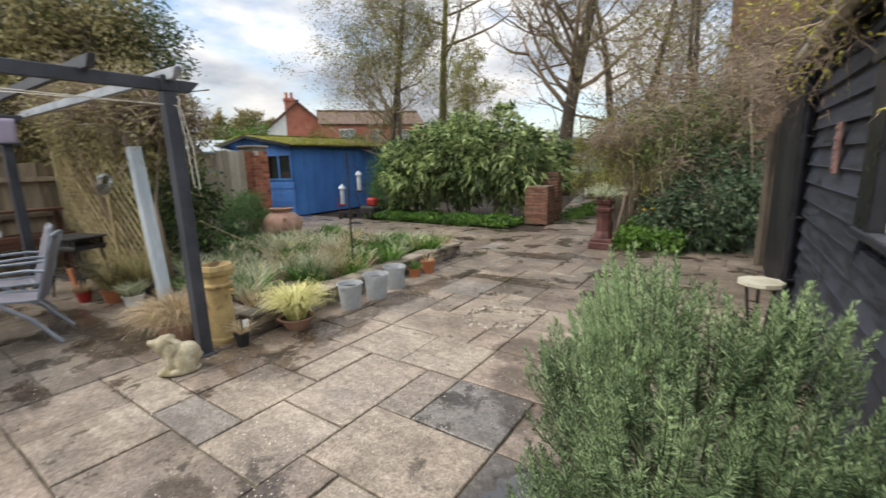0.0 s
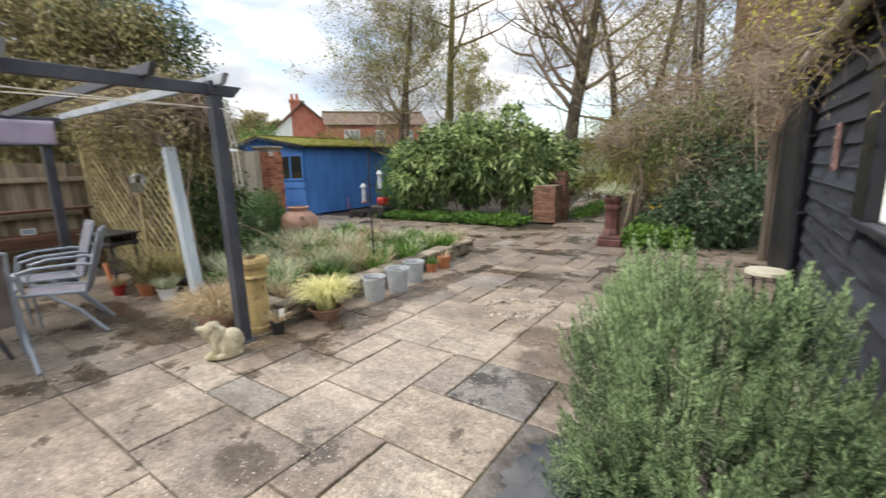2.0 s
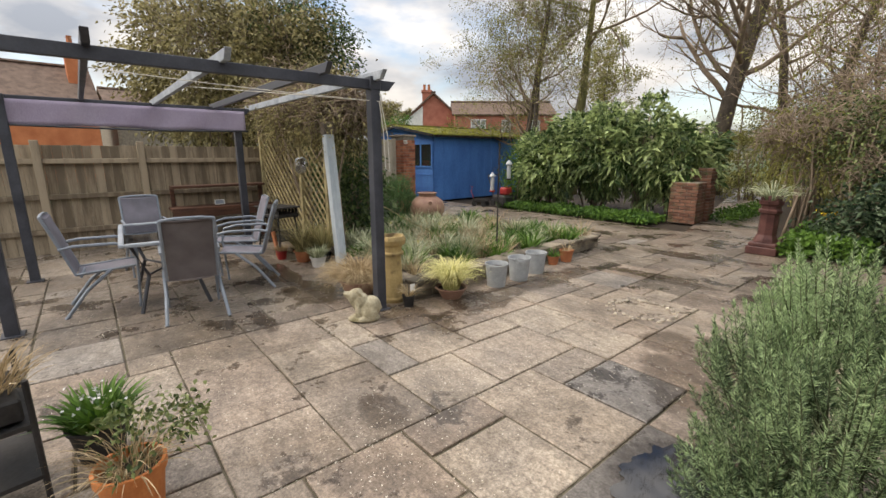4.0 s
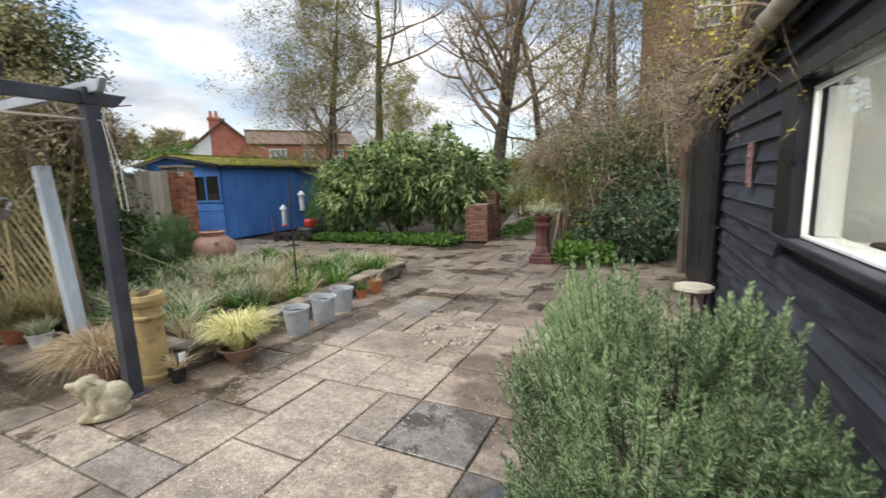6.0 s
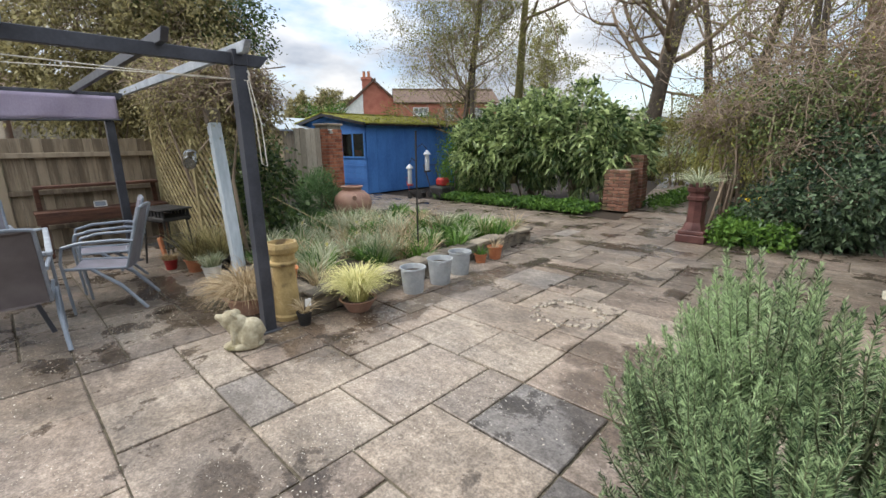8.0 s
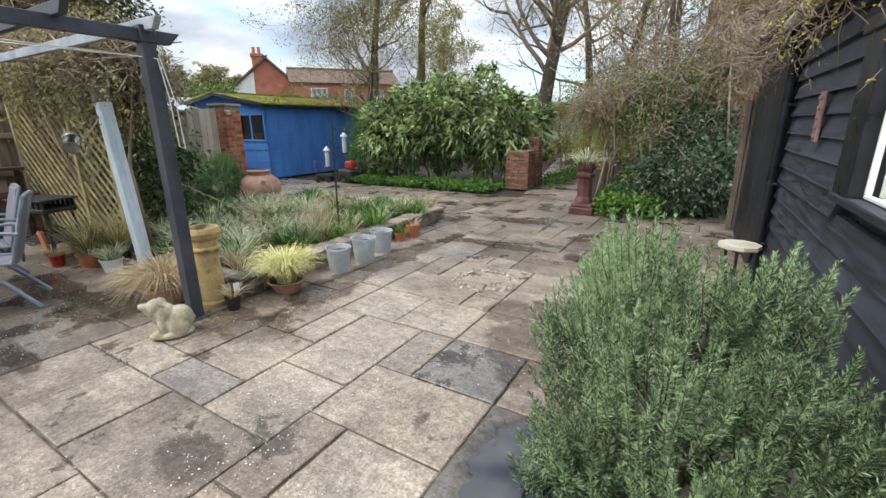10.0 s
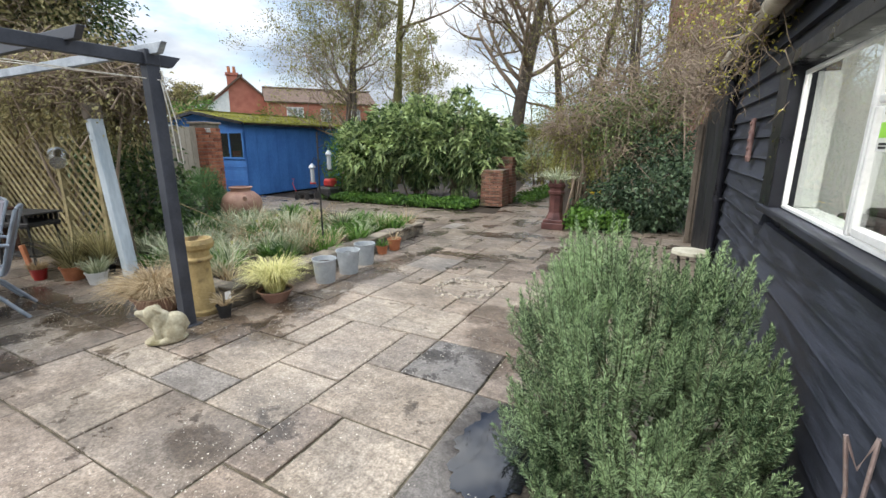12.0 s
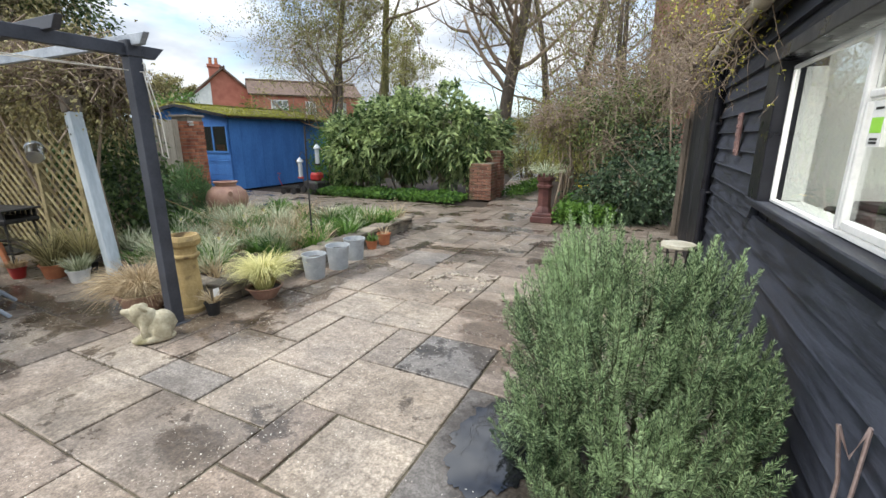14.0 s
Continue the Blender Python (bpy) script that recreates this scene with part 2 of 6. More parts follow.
def flag_material(name, hues, spot=0.585, damp_from=0.46):
    """Riven sandstone: each flag its own hue, bedding stains, grit, and damp patches that are darker and shinier."""
    m = bpy.data.materials.new(name)
    m.use_nodes = True
    n, l = m.node_tree.nodes, m.node_tree.links
    b = n["Principled BSDF"]
    geo = n.new("ShaderNodeNewGeometry")
    info = n.new("ShaderNodeObjectInfo")
    hue = ramp(n, [(k / (len(hues) - 1), c) for k, c in enumerate(hues)])
    l.new(info.outputs["Random"], hue.inputs["Fac"])

    def noise_at(scale, detail, rough=0.6, stretch=None):
        t = n.new("ShaderNodeTexNoise")
        t.inputs["Scale"].default_value, t.inputs["Detail"].default_value, t.inputs["Roughness"].default_value = scale, detail, rough
        src = geo.outputs["Position"]
        if stretch:
            mp = n.new("ShaderNodeMapping")
            mp.inputs["Scale"].default_value = stretch
            l.new(src, mp.inputs["Vector"])
            src = mp.outputs[0]
        l.new(src, t.inputs["Vector"])
        return t.outputs["Fac"]

    def multiply(a, fac_socket, lo, hi, p0=0.35, p1=0.68):
        r = ramp(n, [(p0, lo), (p1, hi)])
        l.new(fac_socket, r.inputs["Fac"])
        x = n.new("ShaderNodeMixRGB")
        x.blend_type = "MULTIPLY"
        x.inputs["Fac"].default_value = 1.0
        l.new(a, x.inputs["Color1"])
        l.new(r.outputs["Color"], x.inputs["Color2"])
        return x.outputs[0]

    stain, grit, bedding, damp = noise_at(2.3, 7), noise_at(70, 4, 0.7), noise_at(4.5, 6, 0.65, (1, 2.2, 1)), noise_at(0.75, 6, 0.62)
    spots, fine_pits = noise_at(1.7, 9, 0.68), noise_at(23, 6, 0.72)
    c = multiply(hue.outputs["Color"], stain, (0.76, 0.75, 0.75), (1.16, 1.12, 1.07))
    c = multiply(c, bedding, (0.80, 0.78, 0.76), (1.10, 1.08, 1.06), 0.38, 0.62)
    c = multiply(c, grit, (0.55, 0.55, 0.55), (1.22, 1.22, 1.22), 0.34, 0.66)
    c = multiply(c, fine_pits, (0.62, 0.60, 0.58), (1.12, 1.11, 1.10), 0.36, 0.60)
    c = multiply(c, damp, (1, 1, 1), (0.62, 0.60, 0.58), damp_from, damp_from + 0.16)
    c = multiply(c, spots, (1, 1, 1), (0.36, 0.345, 0.33), spot, spot + 0.035)
    wet = None
    for px, py, ex, ey in WET:
        mp = n.new("ShaderNodeMapping")
        mp.inputs["Location"].default_value = (-px / ex, -py / ey, 0)
        mp.inputs["Scale"].default_value = (1 / ex, 1 / ey, 0)
        l.new(geo.outputs["Position"], mp.inputs["Vector"])
        ln = n.new("ShaderNodeVectorMath")
        ln.operation = "LENGTH"
        l.new(mp.outputs[0], ln.inputs[0])
        if wet is None:
            wet = ln.outputs["Value"]
        else:
            mn = n.new("ShaderNodeMath")
            mn.operation = "MINIMUM"
            l.new(wet, mn.inputs[0])
            l.new(ln.outputs["Value"], mn.inputs[1])
            wet = mn.outputs[0]
    ragged = n.new("ShaderNodeMath")
    ragged.operation = "MULTIPLY_ADD"
    ragged.inputs[1].default_value = 1.5
    l.new(noise_at(3.1, 8, 0.66), ragged.inputs[0])
    l.new(wet, ragged.inputs[2])
    edge = n.new("ShaderNodeMapRange")
    edge.inputs["From Min"].default_value, edge.inputs["From Max"].default_value = 1.50, 1.78
    edge.inputs["To Min"].default_value, edge.inputs["To Max"].default_value = 1.0, 0.0
    l.new(ragged.outputs[0], edge.inputs["Value"])
    c = multiply(c, edge.outputs[0], (1, 1, 1), (0.46, 0.43, 0.40), 0.0, 1.0)
    l.new(c, b.inputs["Base Color"])
    rr = n.new("ShaderNodeMapRange")
    rr.inputs["From Min"].default_value, rr.inputs["From Max"].default_value = spot - 0.12, spot + 0.03
    rr.inputs["To Min"].default_value, rr.inputs["To Max"].default_value = 0.60, 0.20
    l.new(spots, rr.inputs["Value"])
    soak = n.new("ShaderNodeMath")
    soak.operation = "MULTIPLY_ADD"
    soak.inputs[1].default_value = -0.30
    soak.use_clamp = True
    l.new(edge.outputs[0], soak.inputs[0])
    l.new(rr.outputs[0], soak.inputs[2])
    floor_gloss = n.new("ShaderNodeMath")
    floor_gloss.operation = "MAXIMUM"
    floor_gloss.inputs[1].default_value = 0.16
    l.new(soak.outputs[0], floor_gloss.inputs[0])
    l.new(floor_gloss.outputs[0], b.inputs["Roughness"])
    b.inputs["Specular IOR Level"].default_value = 0.45
    h = n.new("ShaderNodeMath")
    h.operation = "MULTIPLY_ADD"
    h.inputs[1].default_value = 0.25
    l.new(fine_pits, h.inputs[0])
    l.new(bedding, h.inputs[2])
    bp = n.new("ShaderNodeBump")
    bp.inputs["Strength"].default_value, bp.inputs["Distance"].default_value = 0.6, 0.012
    l.new(h.outputs[0], bp.inputs["Height"])
    l.new(bp.outputs[0], b.inputs["Normal"])
    return m


SANDSTONE = [(0.32, 0.288, 0.258), (0.38, 0.332, 0.28), (0.48, 0.43, 0.365), (0.40, 0.338, 0.285), (0.47, 0.425, 0.365), (0.36, 0.312, 0.272), (0.44, 0.375, 0.315)]
M_FLAG = flag_material("riven_sandstone", SANDSTONE)
M_GREYFLAG = flag_material("pale_grey_flagstone", [(0.34, 0.325, 0.30), (0.37, 0.35, 0.325), (0.31, 0.295, 0.275)], 0.60, 0.48)
# sandstone hues scaled to 0.68, for patio, far yard and path
M_DARKFLAG = flag_material("darker_flagstone", [tuple(v * 0.68 for v in c) for c in SANDSTONE], 0.55, 0.42)
M_BLUESTONE = flag_material("blue_grey_flagstone", [(0.22, 0.215, 0.21), (0.28, 0.272, 0.265), (0.18, 0.175, 0.17)], 0.56, 0.44)
M_JOINT = stuff("mossy_joint_sand", (0.05, 0.042, 0.028), (0.19, 0.165, 0.115), scale=14, rough=(0.7, 0.95), bump=0.5)
M_SOIL = stuff("garden_soil", (0.014, 0.010, 0.007), (0.06, 0.044, 0.03), scale=9, rough=(0.8, 1), bump=0.8)
M_GRASS = stuff("rough_grass_ground", (0.03, 0.045, 0.015), (0.09, 0.12, 0.04), scale=2.5, rough=(0.8, 1), bump=0.8)
M_BLACK = stuff("black_stained_board", (0.010, 0.0115, 0.017), (0.046, 0.052, 0.072), scale=5, fine=50, stretch=(6, 0.7, 6), rough=(0.45, 0.7), bump=0.25, per_object=0.25)
M_TAR = stuff("smooth_tarred_sheet", (0.006, 0.006, 0.008), (0.017, 0.017, 0.021), scale=3, rough=(0.4, 0.65), bump=0.08, stretch=(1, 1, 0.4))
M_BLACKTRIM = stuff("black_gloss_trim", (0.006, 0.006, 0.009), (0.018, 0.019, 0.026), scale=6, rough=(0.22, 0.45), bump=0.08)
M_SLATE = stuff("dark_roof_felt", (0.02, 0.02, 0.022), (0.06, 0.06, 0.062), scale=6, rough=(0.7, 0.95), bump=0.4)
M_WHITE = stuff("white_window_paint", (0.62, 0.63, 0.62), (0.82, 0.82, 0.80), scale=5, rough=(0.3, 0.45), bump=0.04)
M_ROOM = stuff("pale_interior_wall", (0.55, 0.58, 0.56), (0.75, 0.77, 0.74), scale=1.2, rough=(0.8, 0.9), bump=0.02)
M_GREY = stuff("grey_powder_coated_metal", (0.035, 0.038, 0.048), (0.065, 0.07, 0.085), scale=6, rough=(0.35, 0.5), bump=0.04)
M_RAFTER = stuff("pale_grey_worn_rafter", (0.20, 0.23, 0.27), (0.42, 0.46, 0.50), scale=6, rough=(0.4, 0.6), bump=0.06)
M_BLUE = stuff("faded_blue_shed_paint", (0.03, 0.12, 0.36), (0.065, 0.21, 0.53), scale=2.2, fine=30, rough=(0.6, 0.85), bump=0.2, stretch=(1, 1, 0.4), per_object=0.12)
M_MOSS = stuff("mossy_roof_felt", (0.05, 0.045, 0.02), (0.24, 0.24, 0.03), scale=3.5, rough=(0.9, 1), bump=0.9)
M_BRICK = stuff("red_brick", (0.22, 0.075, 0.045), (0.48, 0.20, 0.115), scale=6, fine=60, rough=(0.8, 0.95), bump=0.4, per_object=0.4)
M_OLDBRICK = stuff("mossy_old_brick", (0.10, 0.045, 0.03), (0.24, 0.12, 0.08), scale=6, fine=60, rough=(0.8, 0.95), bump=0.4, per_object=0.4, blotch=(0.09, 0.085, 0.04), blotch_scale=5, blotch_at=(0.5, 0.7))
M_HOUSE = stuff("house_red_brick", (0.34, 0.115, 0.08), (0.48, 0.19, 0.135), scale=2, fine=22, rough=(0.85, 0.95), bump=0.1)
M_MORTAR = stuff("lime_mortar", (0.18, 0.16, 0.13), (0.32, 0.29, 0.24), scale=12, rough=(0.85, 1), bump=0.3)
M_TILE = stuff("brown_roof_tile", (0.09, 0.06, 0.045), (0.20, 0.14, 0.11), scale=3, fine=26, rough=(0.8, 0.95), bump=0.3)
M_OLDWOOD = stuff("silvered_fence_board", (0.16, 0.125, 0.085), (0.38, 0.31, 0.22), scale=4, fine=40, stretch=(3, 3, 0.25), rough=(0.75, 0.95), bump=0.4, per_object=0.4)
M_BARK = stuff("grey_brown_bark", (0.05, 0.042, 0.034), (0.17, 0.14, 0.11), scale=7, stretch=(1, 1, 0.35), rough=(0.85, 1), bump=0.8)
M_TWIG = stuff("twig_bark", (0.18, 0.135, 0.10), (0.38, 0.30, 0.225), scale=3, rough=(0.85, 1), bump=0)
L_LAUREL = leaf("laurel_leaf", (0.045, 0.09, 0.03), (0.46, 0.56, 0.25), rough=0.27, thin=0.28)
L_DARK = leaf("dark_shrub_leaf", (0.012, 0.03, 0.015), (0.15, 0.22, 0.12), rough=0.30)
L_MID = leaf("mid_green_leaf", (0.04, 0.07, 0.02), (0.24, 0.29, 0.11), rough=0.4)
L_IVY = leaf("ivy_leaf", (0.02, 0.045, 0.014), (0.13, 0.19, 0.06), rough=0.35)
L_OLIVE = leaf("olive_bud_leaf", (0.12, 0.12, 0.03), (0.34, 0.33, 0.10))
L_GREEN = leaf("fresh_green_leaf", (0.03, 0.085, 0.015), (0.13, 0.25, 0.04))
L_ROSE = leaf("rosemary_needle", (0.020, 0.052, 0.020), (0.42, 0.57, 0.30), rough=0.40, thin=0.10)
L_CONIFER = leaf("brown_hedge_leaf", (0.13, 0.115, 0.05), (0.46, 0.41, 0.20), thin=0.28)


M_TERRA = stuff("terracotta", (0.30, 0.10, 0.045), (0.50, 0.20, 0.09), scale=7, rough=(0.7, 0.9), bump=0.2, blotch=(0.45, 0.36, 0.28), blotch_scale=9, blotch_at=(0.6, 0.75))
M_ORANGE = stuff("bright_terracotta", (0.48, 0.15, 0.045), (0.62, 0.24, 0.08), scale=7, rough=(0.6, 0.8), bump=0.1)
M_URN = stuff("brown_glazed_urn", (0.24, 0.125, 0.09), (0.42, 0.26, 0.19), scale=5, rough=(0.4, 0.65), bump=0.1)
M_YPOT = stuff("buff_fireclay", (0.30, 0.215, 0.09), (0.52, 0.39, 0.18), scale=6, rough=(0.6, 0.85), bump=0.25, blotch=(0.14, 0.10, 0.05), blotch_scale=7, blotch_at=(0.55, 0.7))
M_PURPLE = stuff("dark_plum_fireclay", (0.055, 0.022, 0.02), (0.14, 0.06, 0.052), scale=6, rough=(0.35, 0.6), bump=0.15)
M_ZINC = stuff("galvanised_zinc", (0.34, 0.37, 0.39), (0.50, 0.53, 0.55), scale=9, fine=40, rough=(0.45, 0.65), bump=0.04, metal=0.25)
M_PIG = stuff("lichened_cast_stone", (0.27, 0.235, 0.15), (0.56, 0.51, 0.37), scale=9, fine=50, rough=(0.75, 0.95), bump=0.4, blotch=(0.16, 0.14, 0.07), blotch_scale=6, blotch_at=(0.55, 0.72))
M_WALLSTONE = stuff("grey_walling_stone", (0.10, 0.085, 0.065), (0.34, 0.29, 0.22), scale=7, rough=(0.7, 0.9), bump=0.5, per_object=0.5)
M_LATTICE = stuff("yellowed_lattice_wood", (0.18, 0.14, 0.065), (0.44, 0.37, 0.20), scale=6, fine=40, rough=(0.75, 0.95), bump=0.3, per_object=0.3)
M_PALEWOOD = stuff("bleached_grey_plank", (0.24, 0.21, 0.16), (0.46, 0.41, 0.33), scale=4, fine=40, stretch=(1, 1, 0.3), rough=(0.75, 0.95), bump=0.3, per_object=0.3)
M_ROSESTEM = stuff("green_woody_stem", (0.05, 0.07, 0.03), (0.13, 0.15, 0.08), scale=6, rough=(0.8, 0.95), bump=0)
M_PALEPOST = stuff("pale_blue_painted_post", (0.36, 0.42, 0.46), (0.56, 0.62, 0.66), scale=5, fine=40, stretch=(1, 1, 0.2), rough=(0.5, 0.75), bump=0.15)
M_SLING = stuff("grey_woven_sling", (0.15, 0.145, 0.17), (0.25, 0.24, 0.28), scale=5, fine=300, rough=(0.7, 0.85), bump=0.1)
M_SLINGDARK = stuff("brown_grey_woven_sling", (0.10, 0.085, 0.085), (0.17, 0.15, 0.15), scale=5, fine=300, rough=(0.7, 0.85), bump=0.1)
M_FRAME = stuff("grey_chair_frame", (0.18, 0.21, 0.25), (0.30, 0.34, 0.39), scale=6, rough=(0.35, 0.5), bump=0.02, metal=0.2)
M_DARKFRAME = stuff("dark_chair_frame", (0.03, 0.032, 0.04), (0.06, 0.064, 0.075), scale=6, rough=(0.35, 0.5), bump=0.02)
M_AWNING = stuff("lilac_grey_canvas", (0.30, 0.25, 0.34), (0.46, 0.40, 0.50), scale=1.5, fine=90, rough=(0.75, 0.9), bump=0.1, stretch=(1, 1, 0.5))
M_ROPE = stuff("white_cord", (0.55, 0.52, 0.45), (0.75, 0.72, 0.64), scale=20, rough=(0.7, 0.9), bump=0.1)
M_IRON = stuff("black_iron", (0.012, 0.012, 0.013), (0.04, 0.038, 0.036), scale=9, rough=(0.5, 0.8), bump=0.15)
M_REDBROWN = stuff("dark_red_brown_timber", (0.05, 0.022, 0.014), (0.14, 0.065, 0.04), scale=5, fine=40, stretch=(1, 0.3, 3), rough=(0.6, 0.85), bump=0.3)
M_RED = stuff("red_plastic", (0.26, 0.02, 0.02), (0.40, 0.04, 0.035), scale=5, rough=(0.3, 0.5), bump=0.02)
M_PLAIN = stuff("off_white_plastic", (0.55, 0.55, 0.52), (0.72, 0.72, 0.70), scale=5, rough=(0.4, 0.6), bump=0.02)
M_RUST = stuff("rusty_dusky_pink_iron", (0.13, 0.07, 0.065), (0.30, 0.19, 0.17), scale=12, rough=(0.7, 0.9), bump=0.3)
M_COPPER = stuff("dull_copper_tube", (0.32, 0.24, 0.22), (0.52, 0.43, 0.41), scale=12, rough=(0.35, 0.55), bump=0.05, metal=0.6)
M_GUTTER = stuff("weathered_cream_gutter", (0.25, 0.22, 0.17), (0.50, 0.46, 0.38), scale=7, rough=(0.5, 0.8), bump=0.2)
M_STONETOP = stuff("pale_mossy_stone", (0.38, 0.36, 0.27), (0.62, 0.60, 0.50), scale=8, rough=(0.8, 0.95), bump=0.3)
M_PETAL = stuff("fallen_petal", (0.45, 0.40, 0.32), (0.75, 0.71, 0.62), scale=9, rough=(0.7, 0.9), bump=0, per_island=0.5)
M_PEBBLE = stuff("pale_pebble", (0.20, 0.17, 0.14), (0.62, 0.56, 0.46), scale=9, rough=(0.5, 0.8), bump=0.1, per_island=0.7)
M_GREENSTICK = stuff("lime_green_sticker", (0.28, 0.62, 0.05), (0.32, 0.68, 0.07), scale=5, rough=(0.4, 0.5), bump=0)
M_HILL = stuff("distant_wooded_hill", (0.05, 0.055, 0.04), (0.13, 0.125, 0.09), scale=0.15, fine=0.9, rough=(0.9, 1), bump=0)
L_STRAW = leaf("straw_grass_blade", (0.30, 0.22, 0.12), (0.64, 0.52, 0.34), rough=0.7)
L_YELLOW = leaf("golden_striped_blade", (0.40, 0.39, 0.10), (0.86, 0.82, 0.42), rough=0.5)
L_SILVER = leaf("silver_green_blade", (0.24, 0.28, 0.16), (0.68, 0.70, 0.50), rough=0.6, thin=0.3)
L_PINE = leaf("pine_needle", (0.04, 0.10, 0.035), (0.17, 0.29, 0.11))
L_RED = leaf("dark_red_succulent_leaf", (0.12, 0.02, 0.02), (0.30, 0.05, 0.045))
L_BUD = leaf("yellow_bud", (0.35, 0.33, 0.04), (0.60, 0.58, 0.12))
L_CREAM = leaf("cream_petal", (0.65, 0.60, 0.40), (0.85, 0.80, 0.62))


def glass_material(name, tint, rough=0.0):
    m = bpy.data.materials.new(name)
    m.use_nodes = True
    b = m.node_tree.nodes["Principled BSDF"]
    b.inputs["Base Color"].default_value = (*tint, 1)
    b.inputs["Transmission Weight"].default_value = 1.0
    b.inputs["Roughness"].default_value = rough
    b.inputs["IOR"].default_value = 1.45
    return m


M_GLASS = glass_material("window_glass", (0.95, 0.98, 0.97))
M_SMOKE = glass_material("smoked_table_glass", (0.30, 0.33, 0.36))
M_WATER = bpy.data.materials.new("standing_water")
M_WATER.use_nodes = True
_b = M_WATER.node_tree.nodes["Principled BSDF"]
_b.inputs["Base Color"].default_value = (0.006, 0.006, 0.009, 1)
_b.inputs["Roughness"].default_value = 0.03
_b.inputs["IOR"].default_value = 1.8


# ---- ground ----
def slab_bm(x0, y0, x1, y1, z0, z1):
    bm = bmesh.new()
    box(bm, ((x0 + x1) / 2, (y0 + y1) / 2, (z0 + z1) / 2), (x1 - x0, y1 - y0, z1 - z0))
    return bm


ground = obj("ground", slab_bm(-900, -900, 900, 900, -0.6, -0.06), M_GRASS)
tagged(ground, "rough green grass reaching to the far distance", "ground", kind="structure")
bed_ground = obj("soil", slab_bm(-18, -8, 9, 30, -0.4, -0.045), M_SOIL)
tagged(bed_ground, "dark damp garden soil round the paved yard", "soil", kind="structure")
paving = obj("paving", slab_bm(-9.0, -3.2, 1.05, 8.6, -0.3, -0.014), M_JOINT)
tagged(paving, "uneven weathered stone flags laid in a yard", "paving", kind="structure")

# ---- black weatherboarded studio ----
WX, W_END, W_START = 1.02, 4.74, -3.2
WIN = (1.18, 2.67, 1.16, 1.89)
EAVES = 2.27
# the studio stands two degrees askew to the flags
ASKEW = Matrix.Translation((1.05, 1.25, 0)) @ Matrix.Rotation(radians(2), 4, "Z") @ Matrix.Translation((-1.05, -1.25, 0))
before_studio = set(bpy.data.objects)
studio = thing("studio", "black weatherboarded garden studio with a white window", "building", kind="structure")
part("wall_core", boxes(((WX + 0.13, (W_START + W_END) / 2, WIN[2] / 2 - 0.03), (0.12, W_END - W_START, WIN[2] - 0.06)),
                        ((WX + 0.13, (W_START + W_END) / 2, (WIN[3] + 2.34) / 2 + 0.03), (0.12, W_END - W_START, 2.28 - WIN[3])),
                        ((WX + 0.13, (WIN[1] + W_END) / 2, (WIN[2] + WIN[3]) / 2), (0.12, W_END - WIN[1] - 0.01, 0.85)),
                        ((WX + 0.13, (WIN[0] + W_START) / 2, (WIN[2] + WIN[3]) / 2), (0.12, WIN[0] - W_START - 0.01, 0.85))), M_BLACKTRIM, studio)
STEP = 0.1365
rng_b = random.Random(4)


def board(y0, y1, z, n=0):
    """One feather-edged board: thick at its lower edge, thin above, lapping the one beneath."""
    bm = bmesh.new()
    cuts = max(2, int((y1 - y0) / 0.6))
    for i in range(cuts + 1):
        y = y0 + (y1 - y0) * i / cuts
        w = rng_b.uniform(-0.0035, 0.0035)
        for x, zz in ((WX + 0.066, z), (WX + w, z + w), (WX + w + 0.004, z + 0.008), (WX + 0.036 + w, z + STEP + 0.02), (WX + 0.066, z + STEP + 0.02)):
            bm.verts.new((x, y, zz))
    bm.verts.ensure_lookup_table()
    for i in range(cuts):
        for k in range(5):
            a, b = i * 5 + k, i * 5 + (k + 1) % 5
            bm.faces.new([bm.verts[j] for j in (a, b, b + 5, a + 5)])
    bm.faces.new([bm.verts[j] for j in range(5)])
    bm.faces.new([bm.verts[cuts * 5 + j] for j in range(5)][::-1])
    bmesh.ops.recalc_face_normals(bm, faces=bm.faces)
    part("board", bm, M_BLACK, studio)


z = 0.0525
while z < EAVES - 0.06:
    if z + STEP > WIN[2] - 0.06 and z < WIN[3] + 0.05:
        board(W_START, WIN[0] - 0.012, z)
        board(WIN[1] + 0.30, W_END, z)
    else:
        m = rng_b.uniform(3.0, 4.2)
        board(W_START, m - 0.003, z)
        board(m + 0.003, W_END, z)
    z += STEP
# roof, soffit, gutter, downpipe
bm = bmesh.new()
box(bm, (WX + 2.16, 2.2, EAVES + 0.96), (4.9, 11.4, 0.07), turn=Euler((0, radians(-20), 0)).to_matrix())
part("roof", bm, M_SLATE, studio)
part("fascia", boxes(((WX - 0.06, 2.25, EAVES - 0.01), (0.025, 11.0, 0.13)), ((WX + 0.03, 2.25, EAVES + 0.06), (0.20, 11.0, 0.02))), M_BLACKTRIM, studio)
bm = bmesh.new()
GX0 = WX - 0.115
tube(bm, [(GX0, -3.2, EAVES + 0.012), (GX0, 2.0, EAVES + 0.006), (GX0, 4.9, EAVES)], 0.052, 12)
for gy in (-1.9, -0.3, 1.3, 2.9, 4.1):
    tube(bm, [(GX0, gy - 0.03, EAVES + 0.004), (GX0, gy + 0.03, EAVES + 0.004)], 0.058, 12)
part("gutter", bm, M_GUTTER, studio, "weathered cream gutter", True)
bm = bmesh.new()
tube(bm, [(GX0, 4.70, EAVES - 0.03), (GX0, 4.70, EAVES - 0.10), (WX - 0.045, 4.70, EAVES - 0.24), (WX - 0.045, 4.70, 0.02)], 0.036, 10)
